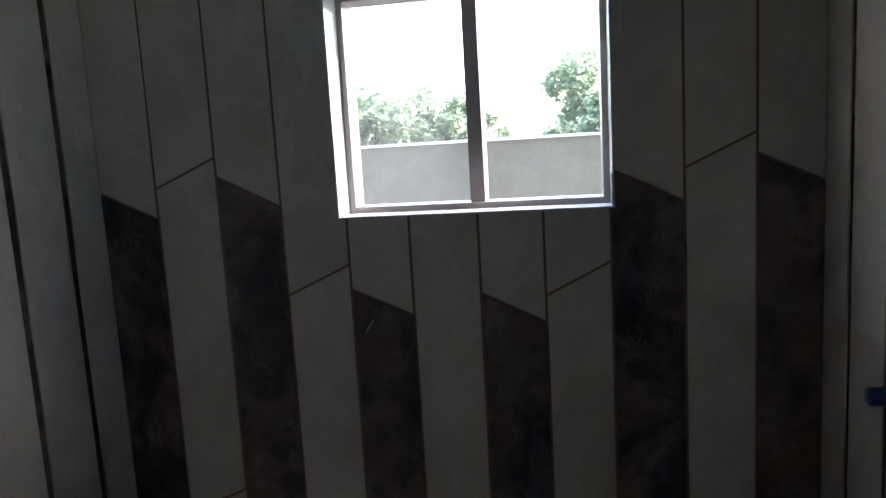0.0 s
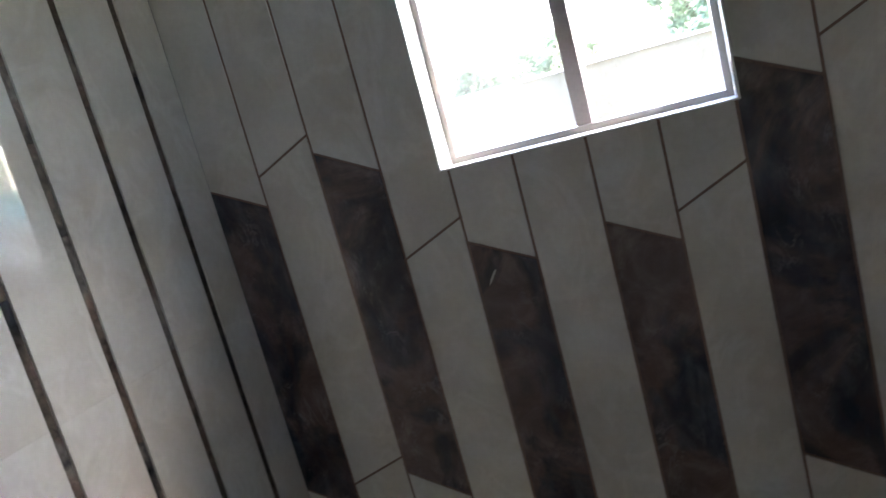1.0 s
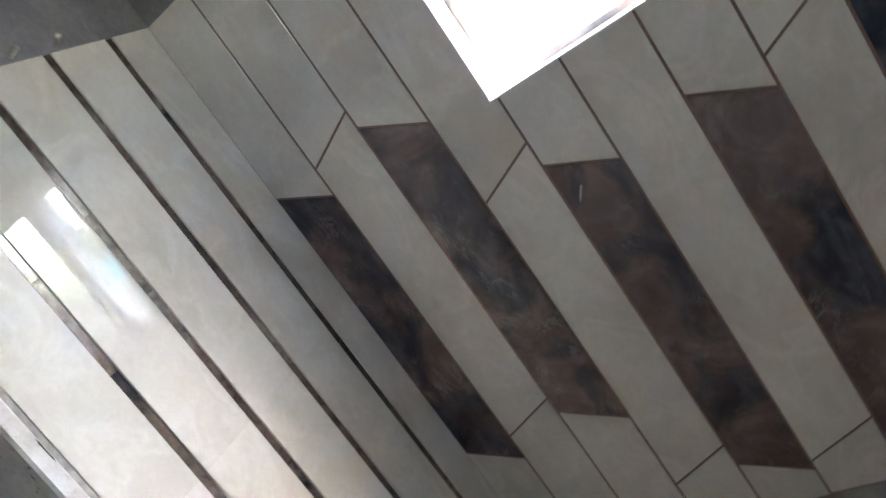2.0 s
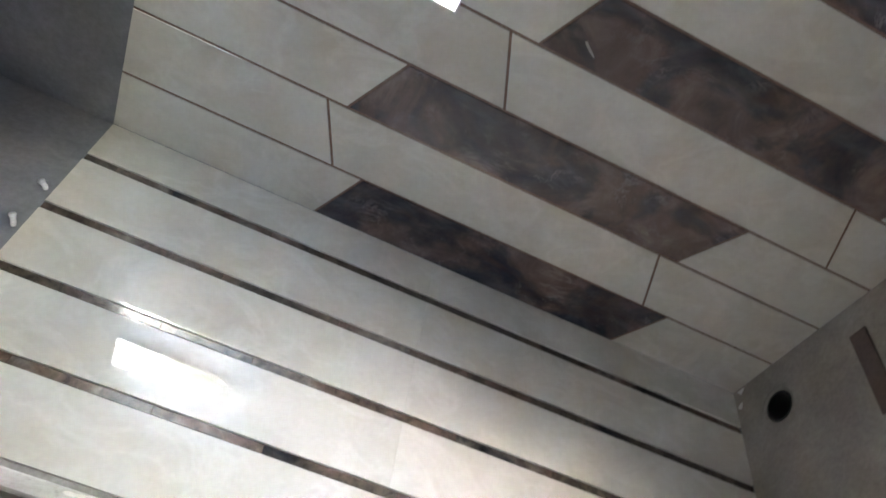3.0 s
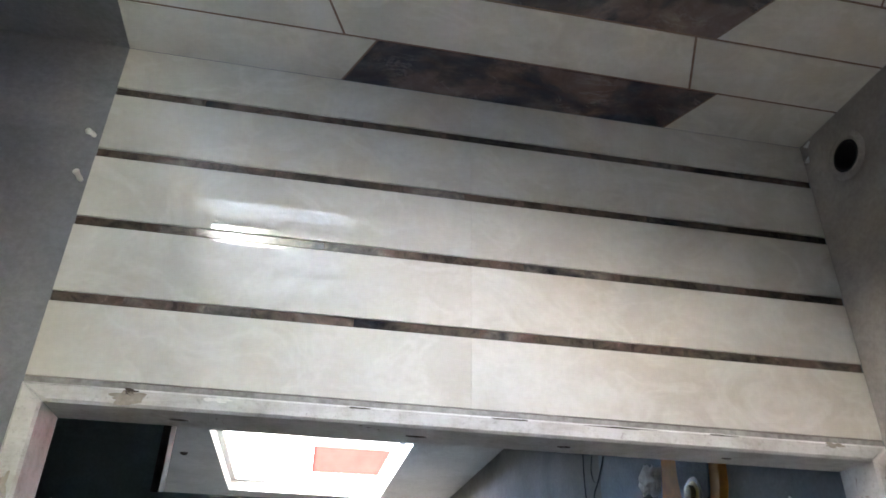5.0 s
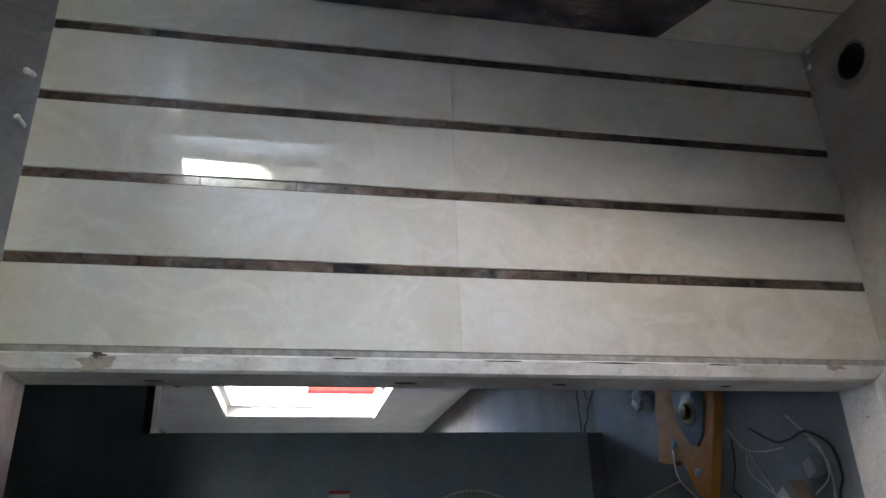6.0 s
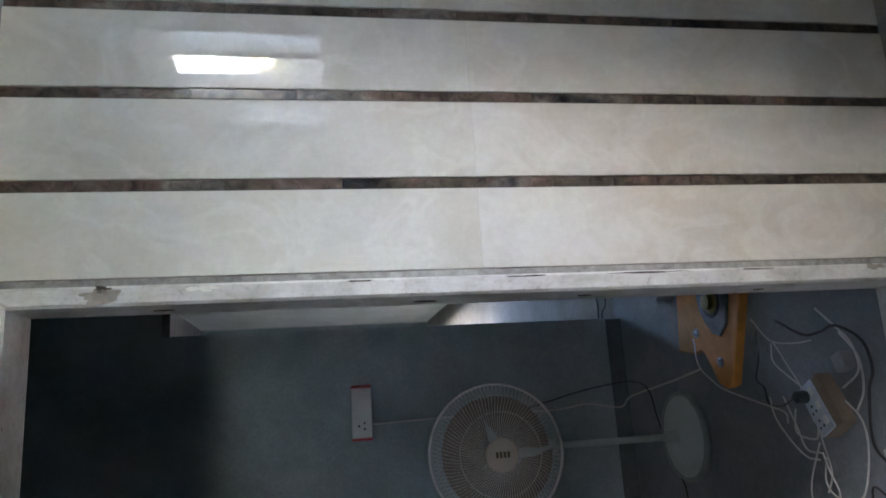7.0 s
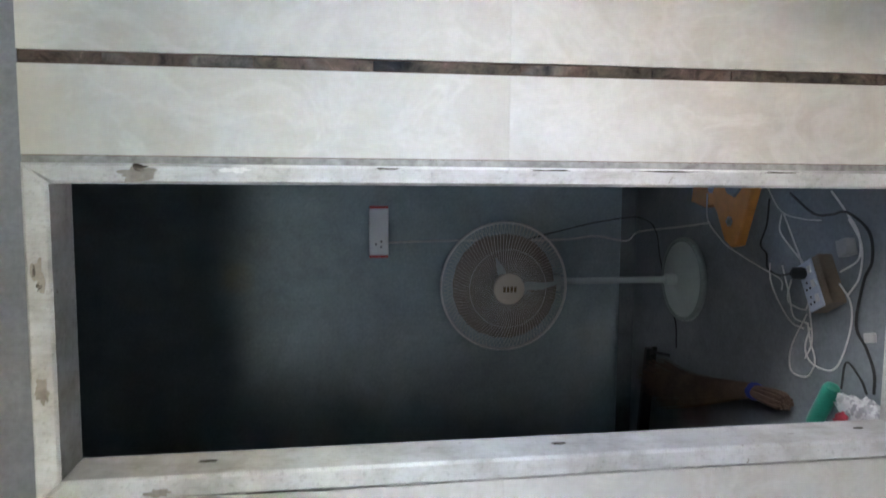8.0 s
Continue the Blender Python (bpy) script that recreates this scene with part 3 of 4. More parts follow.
# ---- the hall ----
GREEN_WHITE = plain("grey_green_enamel", (0.45, 0.52, 0.50), 0.4, vary=0.1)
WIRE = plain("guard_wire", (0.60, 0.585, 0.555), 0.3, 0.3, vary=0.3)
RIM = plain("rim_wire", (0.74, 0.74, 0.72), 0.3, 0.2, vary=0.15)
DUSTY = plain("dusty_blade", (0.265, 0.228, 0.195), 0.22, vary=0.25, scale=9, relief=0.03)
fan = thing("pedestal_fan", (-1.31, -1.42, -0.004), "grey-green pedestal fan with a dusty wire guard on the floor", "fan")
part("base", lathe([(0.172, 0.0), (0.176, 0.006), (0.172, 0.016), (0.150, 0.022), (0.142, 0.020), (0.09, 0.030), (0.045, 0.040), (0.030, 0.048)], pose(-1.31, -1.42, -0.004), 40), GREEN_WHITE, fan, smooth=True)
# raised rim, about half as bright in colour as the base
part("base_rim", lathe([(0.160, 0.016), (0.166, 0.0235), (0.174, 0.0235), (0.179, 0.014), (0.180, -0.001)], pose(-1.31, -1.42, -0.003), 40), plain("darker_enamel", (0.24, 0.29, 0.28), 0.35, vary=0.25), fan, "darker raised rim", smooth=True)
part("pole", lathe([(0.013, 0.03), (0.013, 0.62)], pose(-1.31, -1.42, 0), 16), GREEN_WHITE, fan, smooth=True)
part("collar", lathe([(0.022, 0.04), (0.024, 0.045), (0.024, 0.085), (0.018, 0.095)], pose(-1.31, -1.42, 0), 18), GREEN_WHITE, fan, smooth=True)
part("control_box", box_mesh(-1.345, -1.452, 0.56, -1.272, -1.388, 0.72, bevel=0.012), GREEN_WHITE, fan)
HEAD = pose(-1.255, -1.430, 0.807, 0, 90, 0)      # its z axis is the fan's axis, towards the tiled room
part("motor", lathe([(0.03, -0.18), (0.055, -0.17), (0.072, -0.14), (0.075, -0.06), (0.06, -0.045), (0.02, -0.04)], HEAD, 24), GREEN_WHITE, fan, smooth=True)
R = 0.258


def guard_point(f, a, sign, lift=0.0):
    depth = 0.080 if sign > 0 else 0.065
    return HEAD @ Vector((R * f * math.cos(a), R * f * math.sin(a), sign * (depth * (1 - f ** 3.2) + lift)))


def guard(sign):
    """Half a wire guard: curved spokes and two inner rings."""
    bm = bmesh.new()
    for k in range(96):
        spoke = [guard_point(0.20 + 0.78 * n / 7, k * math.tau / 96 + 0.35 * (0.8 - 0.78 * n / 7) * sign, sign) for n in range(8)]
        tube(bm, spoke, 0.00105, 4)
    for f, wire in ((0.60, 0.0013), (0.21, 0.002)):
        tube(bm, [guard_point(f, k * math.tau / 64, sign, 0.001) for k in range(64)], wire, 6, closed=True)
    return bm


def rim(sign, wire):
    bm = bmesh.new()
    tube(bm, [guard_point(1.0, k * math.tau / 72, sign, 0.0045) for k in range(72)], wire, 8, closed=True)
    return bm


for sign, side in ((1, "front_guard"), (-1, "rear_guard")):
    half = tagged(part(side, guard(sign), WIRE, fan, "dusty wire guard"), kind="stuff")
    part("rim", rim(sign, 0.0044), RIM, half, "pale outer ring", smooth=True)
for k in range(3):
    bm = bmesh.new()
    rows = []
    for n in range(10):
        f = 0.045 + (0.214 - 0.045) * n / 9
        half = 0.46 + 0.72 * math.sin(min(1.0, 0.25 + n / 9 * 0.62) * math.pi * 0.62)
        row = []
        for c in range(9):
            u = c / 8 * 2 - 1
            a = k * math.tau / 3 + 0.7 + u * half + 0.25 * n / 9
            sweep = u * (0.034 - 0.010 * n / 9) + 0.006 * math.cos(u * 2.4)
            row.append([bm.verts.new(HEAD @ Vector((f * math.cos(a), f * math.sin(a), sweep + dz))) for dz in (0.0, 0.0025)])
        rows.append(row)
    for r0, r1 in zip(rows, rows[1:]):
        for c in range(8):
            for d in (0, 1):
                bm.faces.new((r0[c][d], r0[c + 1][d], r1[c + 1][d], r1[c][d]))
    part("blade", bm, DUSTY, fan, "dusty brown plastic blade", smooth=True)
part("hub", lathe([(0.046, -0.03), (0.05, 0.0), (0.044, 0.03), (0.02, 0.036)], HEAD, 24), DUSTY, fan, smooth=True)
badge = part("badge", lathe([(0.060, 0.076), (0.063, 0.080), (0.060, 0.086), (0.03, 0.088)], HEAD, 28), plain("cream_plastic", (0.62, 0.55, 0.46), 0.4, vary=0.08), fan, "round cream badge")
bars = bmesh.new()
for k in range(4):
    add_box(bars, 0.0881, -0.011, -0.028 + 0.0145 * k, 0.0898, 0.011, -0.018 + 0.0145 * k)
bars.transform(Matrix.Translation(HEAD.translation) @ pose(0, 0, 0))
part("emblem", bars, plain("emblem_brown", (0.16, 0.11, 0.05), 0.5), badge, "worn dark emblem")

socket = thing("socket_box", (HALL_W + 0.02, -1.247, 1.275), "white surface-mounted socket box with red end caps on the wall", "socket box")
part("body", box_mesh(HALL_W + 0.0005, -1.357, 1.231, HALL_W + 0.036, -1.139, 1.321, bevel=0.006), WHITE_PLASTIC, socket)
RED = plain("red_plastic", (0.45, 0.05, 0.04), 0.4)
part("end_cap", box_mesh(HALL_W + 0.0005, -1.139, 1.232, HALL_W + 0.035, -1.127, 1.320, bevel=0.003), RED, socket, "red end cap")
part("end_cap", box_mesh(HALL_W + 0.0005, -1.369, 1.232, HALL_W + 0.035, -1.357, 1.320, bevel=0.003), RED, socket, "red end cap")
plate = part("faceplate", box_mesh(HALL_W + 0.036, -1.345, 1.242, HALL_W + 0.040, -1.151, 1.310, bevel=0.0015), WHITE_PLASTIC, socket)
for y in (-1.185, -1.235):
    part("switch", box_mesh(HALL_W + 0.040, y - 0.012, 1.255, HALL_W + 0.046, y + 0.012, 1.297, bevel=0.002), WHITE_PLASTIC, plate)
for y, z in ((-1.305, 1.290), (-1.318, 1.266), (-1.292, 1.266)):
    part("pin_hole", lathe([(0.005, 0.040), (0.005, 0.0408)], pose(HALL_W, y, z, 0, 90, 0), 12), BLACK, plate, "black pin hole")

# loose board with a bolted plate
ORANGE = plain("orange_wood", (0.52, 0.21, 0.035), 0.7, vary=0.25, scale=4, relief=0.2)
board = thing("wooden_board", (-0.95, -0.9, -0.004), "orange wooden board with a bolted grey metal plate on the floor", "board")
floor_plane = lambda u, w, d: (u, w, d)
part("board", prism([(-1.14, -0.60), (-1.225, -1.085), (-1.12, -1.105), (-1.06, -1.095), (-1.03, -1.115), (-0.955, -1.225), (-0.915, -1.245), (-0.875, -1.235), (-0.755, -0.93), (-0.72, -0.60)], floor_plane, 0.030, -0.004, 0.004), ORANGE, board)
part("metal_plate", prism([(-1.03, -0.70), (-1.035, -0.85), (-1.02, -0.95), (-0.99, -1.0), (-0.95, -1.045), (-0.90, -1.06), (-0.85, -1.02), (-0.82, -0.93), (-0.80, -0.80), (-0.82, -0.70)], floor_plane, 0.038, 0.030, 0.003), plain("scratched_steel", (0.16, 0.165, 0.17), 0.75, 0.2, vary=0.5, scale=25), board, "dented grey metal plate")
part("spindle", lathe([(0.045, 0.058), (0.045, 0.064), (0.03, 0.066), (0.028, 0.085), (0.012, 0.088)], pose(-0.925, -0.93, -0.020), 20), plain("yellow_metal", (0.17, 0.125, 0.03), 0.5, 0.3), board, "yellow spindle")
part("ring", lathe([(0.058, 0.0575), (0.060, 0.061), (0.050, 0.0625), (0.046, 0.0625)], pose(-0.925, -0.93, -0.020), 20), BLACK, board, "black ring")
for x, y in ((-1.07, -1.03), (-0.93, -1.15)):
    part("bolt", lathe([(0.020, 0.050), (0.020, 0.053), (0.010, 0.054), (0.010, 0.061), (0.006, 0.063)], pose(x, y, -0.020), 6), STEEL, board, "steel bolt with washer")

# raw hole in the far room's wall
bm = bmesh.new()
bmesh.ops.create_cone(bm, cap_ends=True, segments=9, radius1=1, radius2=1, depth=0.004)
bm.transform(pose(-4.466, FY - 0.001, 2.433, 90, 0, 12) @ Matrix.Diagonal((0.050, 0.032, 1, 1)))
part("hole", bm, HOLE, wall_room, "raw dark hole in the plaster")

# broom and floor wiper
STRAW = plain("brown_bristle", (0.15, 0.095, 0.068), 0.8, vary=0.6, scale=20)
broom = thing("broom", (-1.0, -1.82, -0.004), "brown grass broom with a blue tie lying on the floor", "broom")
rng = random.Random(11)
bm = bmesh.new()
for k in range(520):
    f, h = max(-1.0, min(1.0, rng.gauss(0, 0.55))), rng.uniform(0, 1)
    start = Vector((-0.72, -1.733 + 0.020 * f, 0.008 + 0.056 * h))
    end = Vector((-1.44 + rng.uniform(-0.10, 0.06) - 0.05 * (1 - f * f), -1.915 + 0.105 * f + rng.uniform(-.012, .012), 0.004 + 0.085 * h * (1 - 0.5 * f * f)))
    mid = start.lerp(end, 0.55) + Vector((0, -0.020 - 0.012 * f, 0.010))
    tube(bm, smooth_path([start, mid, end], 3), [0.0022, 0.0022, 0.0022, 0.002, 0.0018, 0.0014, 0.0008], 3)
tagged(part("bristles", bm, STRAW, broom, "dark brown grass bristles"), kind="stuff")
bm = bmesh.new()
for k in range(90):
    a, r = rng.uniform(0, math.tau), math.sqrt(rng.uniform(0, 1))
    p = [Vector((x + rng.uniform(-.006, .006), y + 0.026 * r * s * math.cos(a), 0.034 + 0.030 * r * s * math.sin(a))) for x, y, s in ((-0.74, -1.735, .75), (-0.68, -1.729, .85), (-0.62, -1.724, 1.05), (-0.57, -1.722, 1.1), (-0.54, -1.72, .9))]
    tube(bm, p, 0.0042, 5)
part("grip", bm, plain("straw_grip", (0.12, 0.072, 0.05), 0.8, vary=0.4, scale=20), broom, "bound grass grip")
bm = bmesh.new()
for dx in (0.0, 0.008, 0.016):
    tube(bm, [Vector((-0.722 + dx, -1.733, 0.034)) + 0.026 * Vector((0, math.cos(k * math.tau / 24), 1.1 * math.sin(k * math.tau / 24))) for k in range(24)], 0.0048, 6, closed=True)
part("tie", bm, plain("blue_twine", (0.03, 0.05, 0.34), 0.6), broom, "blue plastic tie")
wiper = thing("floor_wiper", (-1.58, -1.98, -0.004), "black rubber floor wiper lying beside a broom", "floor wiper")
WIPER = pose(-1.585, -1.985, 0, 0, 0, -8)
bm = box_mesh(-0.016, -0.21, 0.018, 0.016, 0.21, 0.05, bevel=0.005)
bm.transform(WIPER)
part("head", bm, BLACK, wiper, "black plastic head")
bm = box_mesh(-0.005, -0.215, -0.004, 0.005, 0.215, 0.02, bevel=0.001)
bm.transform(WIPER)
part("blade", bm, plain("black_rubber", (0.03, 0.03, 0.03), 0.8), wiper, "black rubber blade")
bm = bmesh.new()
tube(bm, smooth_path([(-1.556, -1.80, 0.03), (-1.50, -1.785, 0.03), (-1.40, -1.775, 0.012)], 4), 0.007, 8)
part("bracket", bm, BLACK, wiper)

# extension box
ext = thing("extension_box", (-0.42, -1.32, -0.004), "wooden extension box with white socket plate among cables", "extension box")
EXT = pose(-0.432, -1.318, 0, 0, 0, 30) @ Matrix.Diagonal((0.85, 0.92, 1, 1))


def ext_part(name, bm, mat, parent, label=""):
    bm.transform(EXT)
    return part(name, bm, mat, parent, label)


ext_part("box", box_mesh(-0.040, -0.085, -0.004, 0.075, 0.085, 0.045, bevel=0.003), plain("pale_wood", (0.22, 0.165, 0.12), 0.6, vary=0.2), ext, "pale wooden box")
face = ext_part("faceplate", box_mesh(-0.038, -0.083, 0.045, 0.040, 0.083, 0.052, bevel=0.002), plain("bluish_white_plastic", (0.52, 0.57, 0.66), 0.35), ext, "bluish white plate")
for y in (-0.05, 0.0, 0.05):
    for dx, dy in ((0, 0.013), (-0.01, -0.008), (0.01, -0.008)):
        ext_part("pin_hole", lathe([(0.0045, 0.052), (0.0045, 0.0528)], pose(-0.012 + dx, y + dy, 0), 10), BLACK, face)
    ext_part("switch", box_mesh(0.015, y - 0.012, 0.052, 0.031, y + 0.012, 0.058, bevel=0.002), WHITE_PLASTIC, face)
plug = ext_part("plug", lathe([(0.020, 0.052), (0.022, 0.058), (0.020, 0.085), (0.008, 0.095)], pose(-0.014, 0.05, 0), 16), BLACK, ext, "black plug")

# cables on the floor and wall
CABLE_W = plain("white_cable", (0.60, 0.595, 0.575), 0.5, vary=0.15)
CABLE_B = plain("black_cable", (0.018, 0.018, 0.02), 0.5)


def cable(points, radius, mat, label, seed):
    rng = random.Random(seed)
    pts = [(p[0], p[1], p[2] if len(p) > 2 else radius - 0.003 + rng.uniform(0, 0.012)) for p in points]
    bm = bmesh.new()
    tube(bm, smooth_path(pts, 7), radius * 0.70, 7)
    return tagged(part("cable", bm, mat, smooth=True), label, "cable", "loose cables on the floor")


LOOSE = "thin white cable lying loose on the cement floor"
cable([(HALL_W + 0.012, -1.300, 1.232), (HALL_W + 0.012, -1.292, 0.95), (HALL_W + 0.014, -1.290, 0.40), (HALL_W + 0.02, -1.272, 0.22), (HALL_W + 0.035, -1.295, 0.06),
       (HALL_W + 0.06, -1.25, 0.01), (-1.37, -1.20, 0.008), (-1.09, -1.165, 0.02)], 0.0055, CABLE_W, "white cable running from a socket box down the wall", 1)
cable([(-1.08, -1.05, 0.040), (-1.08, -1.15, 0.034), (-1.03, -1.215, 0.012), (-0.95, -1.25), (-0.75, -1.30), (-0.65, -1.33), (-0.64, -1.365)], 0.004, CABLE_W, LOOSE, 2)
cable([(-0.75, -1.02), (-0.66, -1.10), (-0.55, -1.12), (-0.46, -1.12)], 0.003, CABLE_W, LOOSE, 3)
cable([(-0.66, -1.11), (-0.665, -1.17), (-0.58, -1.23), (-0.505, -1.29), (-0.495, -1.40), (-0.47, -1.50), (-0.49, -1.56)], 0.004, CABLE_W, LOOSE, 4)
cable([(-0.64, -1.11), (-0.59, -1.18), (-0.535, -1.26), (-0.50, -1.36)], 0.004, CABLE_W, LOOSE, 5)
cable([(-0.70, -1.28), (-0.69, -1.34), (-0.65, -1.40), (-0.58, -1.46), (-0.52, -1.47)], 0.004, CABLE_W, LOOSE, 6)
cable([(-0.64, -1.28), (-0.60, -1.37), (-0.56, -1.44), (-0.50, -1.45)], 0.004, CABLE_W, LOOSE, 7)
cable([(-0.59, -1.32), (-0.59, -1.39), (-0.53, -1.41), (-0.495, -1.39), (-0.49, -1.31)], 0.004, CABLE_W, LOOSE, 8)
cable([(-0.50, -1.42), (-0.56, -1.52), (-0.58, -1.58), (-0.55, -1.62), (-0.49, -1.62), (-0.45, -1.56), (-0.47, -1.50), (-0.50, -1.45)], 0.004, CABLE_W, LOOSE, 9)
cable([(-0.48, -1.46), (-0.50, -1.53), (-0.46, -1.57), (-0.38, -1.57), (-0.33, -1.52), (-0.30, -1.42), (-0.31, -1.35), (-0.345, -1.30, 0.02)], 0.004, CABLE_W, LOOSE, 10)
cable([(-0.42, -1.03), (-0.34, -1.10), (-0.29, -1.15), (-0.29, -1.22), (-0.345, -1.265, 0.02)], 0.0045, CABLE_W, LOOSE, 11)
cable([(-0.34, -1.11), (-0.28, -1.18), (-0.28, -1.27), (-0.318, -1.33, 0.012)], 0.0045, CABLE_W, LOOSE, 12)
BLACK_LOOSE = "black cable lying loose on the cement floor"
cable([(-0.73, -1.06), (-0.73, -1.15), (-0.76, -1.22), (-0.72, -1.25), (-0.72, -1.30), (-0.62, -1.31, 0.03), (-0.47, -1.285, 0.085)], 0.005, CABLE_B, BLACK_LOOSE, 13)
cable([(-0.62, -1.04), (-0.49, -1.10), (-0.41, -1.10), (-0.34, -1.09), (-0.26, -1.14), (-0.24, -1.22), (-0.26, -1.28), (-0.28, -1.41), (-0.24, -1.47), (-0.20, -1.53), (-0.20, -1.59)], 0.006, CABLE_B, BLACK_LOOSE, 14)
cable([(-0.32, -1.61), (-0.32, -1.53), (-0.25, -1.56), (-0.23, -1.60)], 0.005, CABLE_B, BLACK_LOOSE, 15)
cable([(HALL_W + 0.010, -1.300, 0.60), (HALL_W + 0.010, -1.253, 0.418), (HALL_W + 0.010, -1.206, 0.212), (HALL_W + 0.012, -1.182, 0.05), (HALL_W + 0.05, -1.180, 0.004), (-1.64, -1.20), (-1.57, -1.25), (-1.54, -1.34), (-1.49, -1.43), (-1.45, -1.54), (-1.36, -1.61), (-1.35, -1.73)], 0.0045, CABLE_B, "black fan cord curling round the fan's base", 16)

cable([(-2.062, -0.50), (-2.064, -0.60), (-2.058, -0.70), (-2.066, -0.80), (-2.07, -0.86)], 0.005, CABLE_B, "thin dark cable on the floor of a doorway", 17)
cable([(-1.80, -0.58), (-1.83, -0.64), (-1.90, -0.70), (-1.955, -0.74), (-1.96, -0.79), (-2.01, -0.82), (-2.015, -0.88)], 0.006, CABLE_B, "thin dark cable on the floor of a doorway", 18)
cable([(-1.94, -0.55), (-1.965, -0.62), (-1.95, -0.68), (-1.90, -0.70)], 0.004, CABLE_B, "thin dark cable on the floor of a doorway", 19)

adapter = box_mesh(-0.022, -0.025, -0.004, 0.022, 0.025, 0.03, bevel=0.004)
adapter.transform(pose(-0.335, -1.192, 0, 0, 0, 20))
tagged(part("plug_adapter", adapter, plain("grey_plastic", (0.30, 0.30, 0.30), 0.5)), "small grey plug adapter on the floor", "plug")
chip = box_mesh(-0.02, -0.014, -0.004, 0.02, 0.014, 0.006, bevel=0.002)
chip.transform(pose(-0.235, -1.438, 0, 0, 0, 15))
tagged(part("tile_chip", chip, plain("dull_ceramic", (0.42, 0.42, 0.41), 0.5)), "small white tile chip lying on the floor", "tile")

bottle = thing("bottle", (-0.37, -1.67, -0.004), "green plastic bottle lying on the floor", "bottle")
BOTTLE = pose(-0.345, -1.612, 0.024, 90, 0, -28) @ Matrix.Diagonal((0.74, 0.74, 0.95, 1))
GREEN = plain("green_plastic", (0.02, 0.22, 0.15), 0.35)
part("body", lathe([(0.028, 0.0), (0.034, 0.006), (0.034, 0.15), (0.028, 0.168), (0.014, 0.18), (0.013, 0.196)], BOTTLE, 24), GREEN, bottle, smooth=True)
part("base_rim", lathe([(0.022, -0.002), (0.029, -0.003), (0.030, 0.004)], BOTTLE, 24), GREEN, bottle, smooth=True)


def stained_cloth_material():
    m, nt, b = material("stained_cotton", 0.9)
    v = coords(nt)
    spots = ramp(nt, noise_tex(nt, v, 34, 3), [(0.5, (0.62, 0.62, 0.62)), (0.56, (0.10, 0.10, 0.13))])
    nt.links.new(mix(nt, noise_tex(nt, v, 9, 3), spots, (0.62, 0.61, 0.60)), b.inputs["Base Color"])
    return m


def cloth(name, place, size, seed, mat, label):
    """A crumpled heap of cloth."""
    bm = bmesh.new()
    bmesh.ops.create_icosphere(bm, subdivisions=4, radius=1.0)
    for v in bm.verts:
        n = noise.noise(v.co * 1.6 + Vector((seed, 0, 0))) * 0.35 + abs(noise.noise(v.co * 3.6 + Vector((0, seed, 0)))) * 0.45
        v.co = v.co * (0.75 + n)
        v.co.x, v.co.y, v.co.z = v.co.x * size[0], v.co.y * size[1], max(v.co.z, -0.35) * size[2] + 0.35 * size[2]
        v.co += Vector(place)
    return tagged(part(name, bm, mat, smooth=True), label, "cloth")


cloth("cloth", (-0.225, -1.665, -0.004), (0.115, 0.062, 0.05), 3, stained_cloth_material(), "crumpled white cloth with dark stains on the floor")
cloth("cloth", (-0.265, -1.685, 0.035), (0.032, 0.026, 0.025), 8, plain("red_cotton", (0.32, 0.03, 0.05), 0.9, scale=30), "small crumpled red rag on a white cloth")
cloth("cloth", (-1.32, -0.80, -0.004), (0.10, 0.07, 0.035), 5, plain("grey_sheet", (0.42, 0.43, 0.45), 0.5, scale=20), "crumpled grey plastic sheet beside a wooden board")

# ---- tiling, piece by piece ----
north = lambda u, w, d: (u, -d, w)
west = lambda u, w, d: (d, u, w)
east = lambda u, w, d: (EAST - d, u, w)
south = lambda u, w, d: (u, SOUTH + d, w)
G = 0.0037          # half a joint

part("grout", boxes_mesh([(0.0, 0.002, 0, WX0 - RING, 0.016, TOP), (WX1 + RING, 0.002, 0, EAST, 0.016, TOP), (WX0 - RING, 0.002, 0, WX1 + RING, 0.016, WZ0 - RING)]), GROUT, wall_n, "brown grout")
EDGES = [0.0, 0.180, 0.376, 0.567, 0.761, 0.942, 1.137, 1.317, 1.497, 1.687, 1.867, EAST]
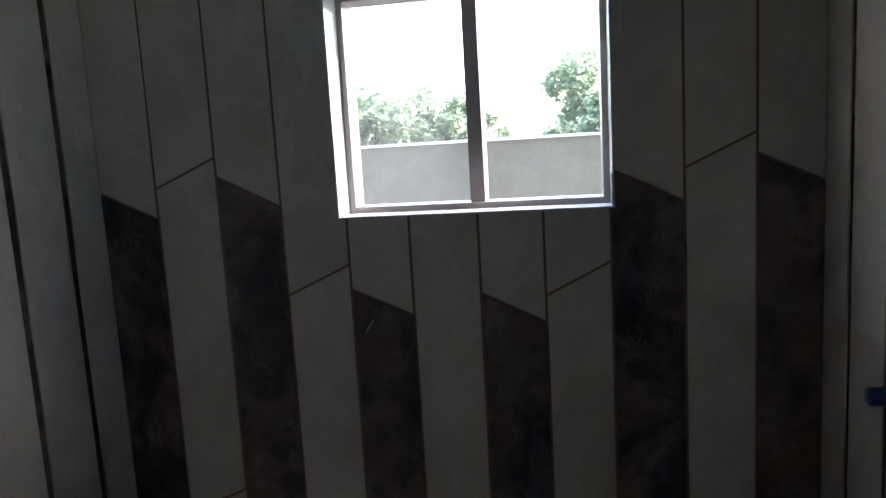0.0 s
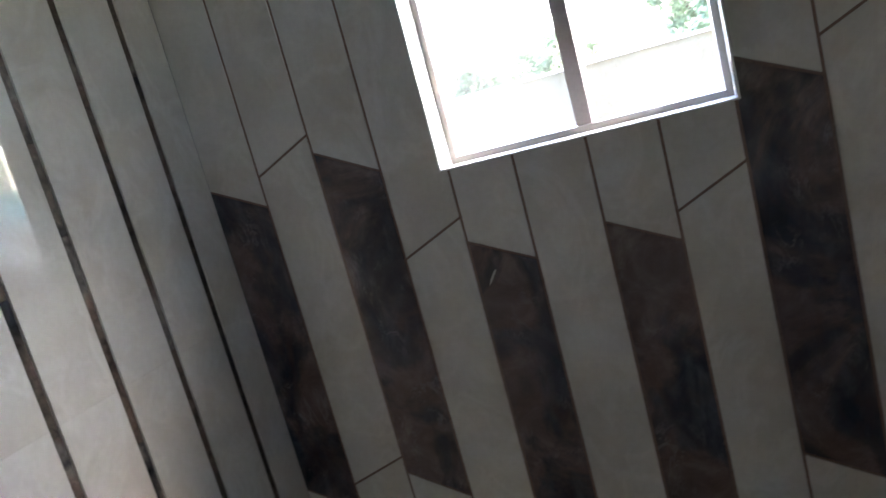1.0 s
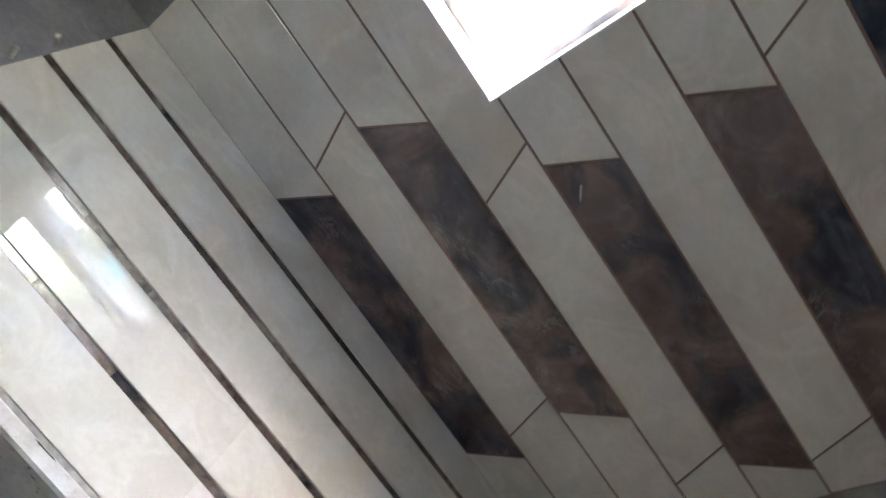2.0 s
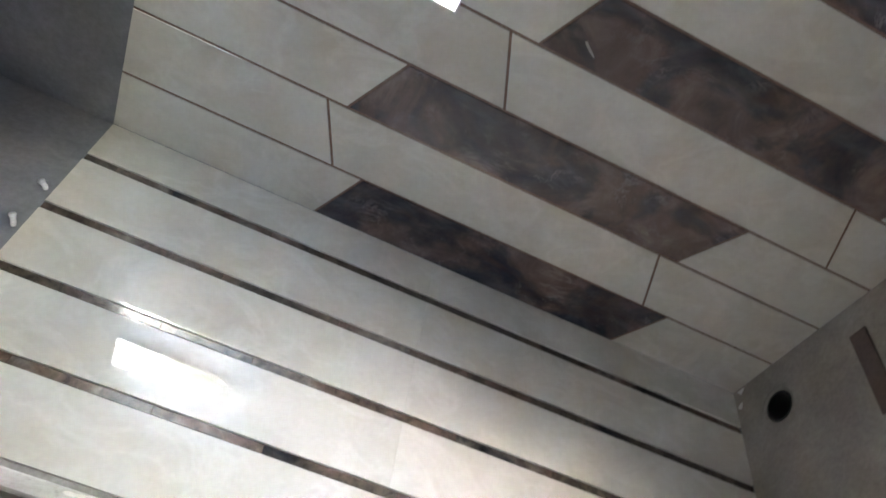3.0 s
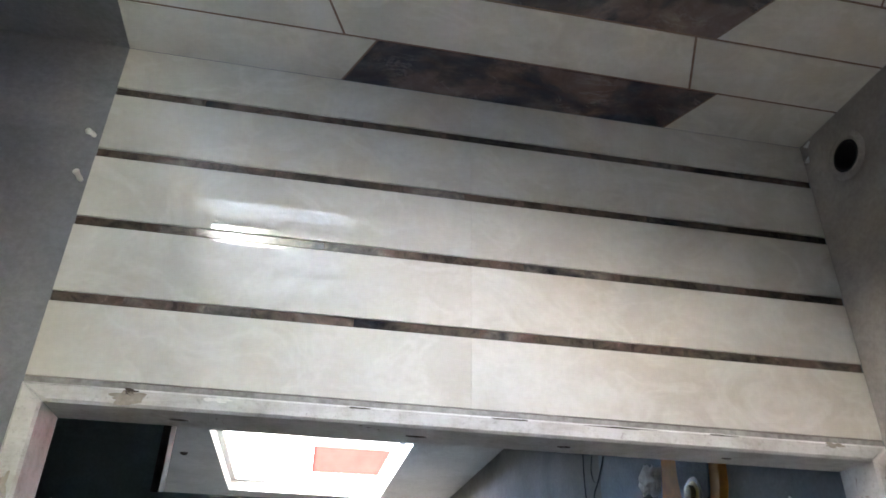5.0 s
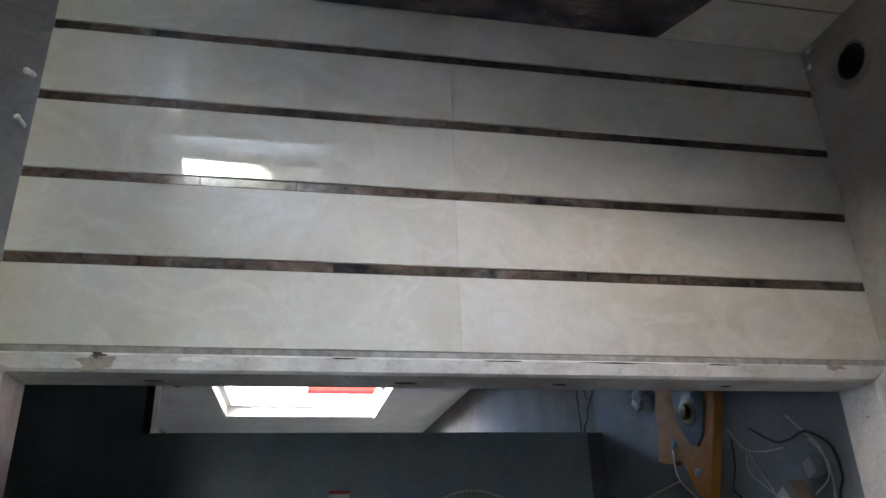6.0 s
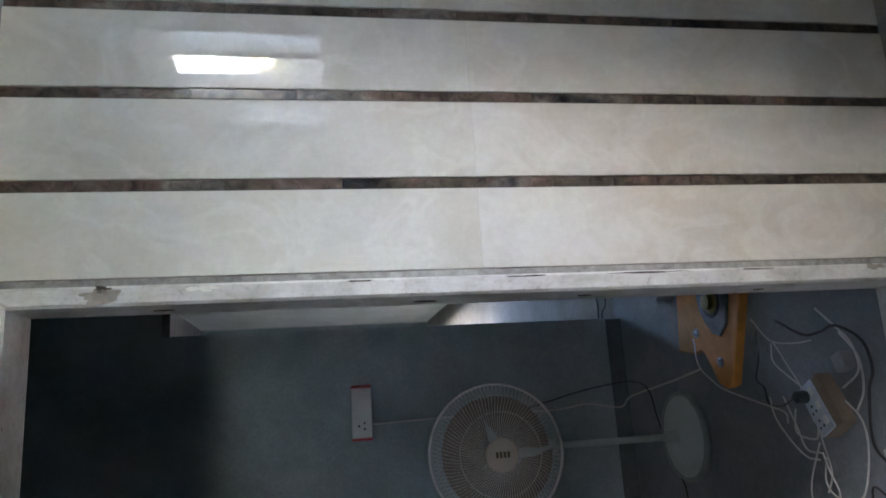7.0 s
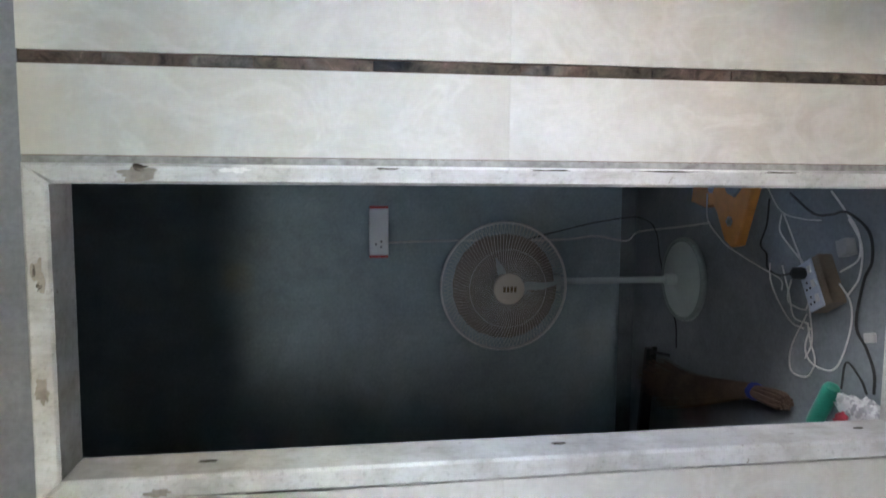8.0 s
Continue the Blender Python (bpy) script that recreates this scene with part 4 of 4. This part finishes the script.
# height of the slanting cut at a column's two sides; the long piece below it is 1.02 m
CUTS = [(1.502, 1.419), (1.510, 1.589), (1.534, 1.441), (1.179, 1.263), (1.190, 1.112), (0.120, 0.205),
        (1.170, 1.088), (1.163, 1.251), (1.494, 1.408), (1.495, 1.576), (1.522, 1.444)]
for i, (za, zb) in enumerate(CUTS):
    a, b = EDGES[i] + (G if i else 0.0003), EDGES[i + 1] - (G if i < 10 else 0.0003)
    dark = i % 2 == 0
    ceil_z = WZ0 - RING if WX0 - 0.01 < (a + b) / 2 < WX1 else TOP
    if i == 3:
        upper = [(a, za + G), (b, zb + G), (b, WZ0 - RING - 0.001), (WX0 - RING - 0.001, WZ0 - RING - 0.001), (WX0 - RING - 0.001, TOP), (a, TOP)]
    elif i == 8:
        upper = [(WX1 + RING + 0.001, za + G), (b, zb + G), (b, TOP), (WX1 + RING + 0.001, TOP)]
    else:
        upper = [(a, za + G), (b, zb + G), (b, ceil_z), (a, ceil_z)]
    part("tile", prism(upper, north, 0.0, -0.012, 0.0006), CREAM, wall_n)
    la, lb = max(za - 1.02, 0.0), max(zb - 1.02, 0.0)
    middle = [(a, la + G), (b, lb + G), (b, zb - G), (a, za - G)]
    part("tile", prism(middle, north, 0.0, -0.012, 0.0006), DARK if dark else CREAM, wall_n, "dark brown and blue-black marble tile" if dark else "")
    if la > 0.02:
        part("tile", prism([(a, 0.0), (b, 0.0), (b, lb - G), (a, la - G)], north, 0.0, -0.012, 0.0006), CREAM, wall_n)


def striped_wall(parent, to_world, lines, start, stop, joint_z, lean=0.0):
    """Tall cream tiles between thin upright strips of dark marble pieces; the strips lean a little out of plumb."""
    half = 0.0125
    at = lambda u, w, fixed: u if fixed else u + lean * (w / TOP - 0.5)
    edges = [(start, True)] + [(v, False) for c in lines for v in (c + half, c - half)] + [(stop, True)]
    for (u1, f1), (u0, f0) in zip(edges[::2], edges[1::2]):
        for w0, w1 in ((0.0, joint_z), (joint_z, TOP)):
            top = w1 - (0.0002 if w1 < TOP else 0.0)
            part("tile", prism([(at(u0, w0, f0) + 0.001, w0), (at(u1, w0, f1) - 0.001, w0), (at(u1, top, f1) - 0.001, top), (at(u0, top, f0) + 0.001, top)], to_world, 0.0, -0.012, 0.0004), CREAM, parent)
    rng = random.Random(7)
    for c in lines:
        w = 0.0
        while w < TOP - 0.01:
            step = min(rng.uniform(0.14, 0.42), TOP - w)
            if TOP - w - step < 0.08:
                step = TOP - w
            top = w + step - 0.0008
            part("marble_strip", prism([(at(c - half, w, 0) + 0.001, w), (at(c + half, w, 0) - 0.001, w), (at(c + half, top, 0) - 0.001, top), (at(c - half, top, 0) + 0.001, top)], to_world, -0.003, -0.012), STRIP, parent)
            w += step


part("grout", boxes_mesh([(-0.016, JAMB_N, 0, -0.006, 0.004, TOP), (-0.016, SOUTH, 0, -0.006, JAMB_S, TOP)]), GROUT, wall_w, "brown grout")
striped_wall(wall_w, west, [-0.152, -0.358, -0.563, -0.767], 0.0006, JAMB_N + 0.004, 1.111, -0.009)
striped_wall(wall_w, west, [-1.885, -2.09, -2.295, -2.50], JAMB_S + 0.001, SOUTH + 0.002, 1.111)
part("grout", box_mesh(EAST + 0.006, SOUTH, 0, EAST + 0.016, 0.004, TOP), GROUT, wall_e, "brown grout")
striped_wall(wall_e, east, [-0.165 - 0.205 * k for k in range(11)], -0.002, SOUTH + 0.002, 1.111)
part("grout", box_mesh(0.0, SOUTH - 0.016, 0, EAST, SOUTH - 0.006, TOP), GROUT, wall_s, "brown grout")
striped_wall(wall_s, south, [EAST - 0.18 - 0.205 * k for k in range(9)], EAST - 0.002, 0.002, 1.111)

scuff = prism([(0.792, 1.060), (0.800, 1.066), (0.822, 1.098), (0.818, 1.102), (0.803, 1.082)], north, 0.0006, -0.0005, 0.0002)
part("scuff", scuff, plain("dried_adhesive", (0.42, 0.39, 0.36), 0.7), wall_n, "pale smear of dried adhesive")
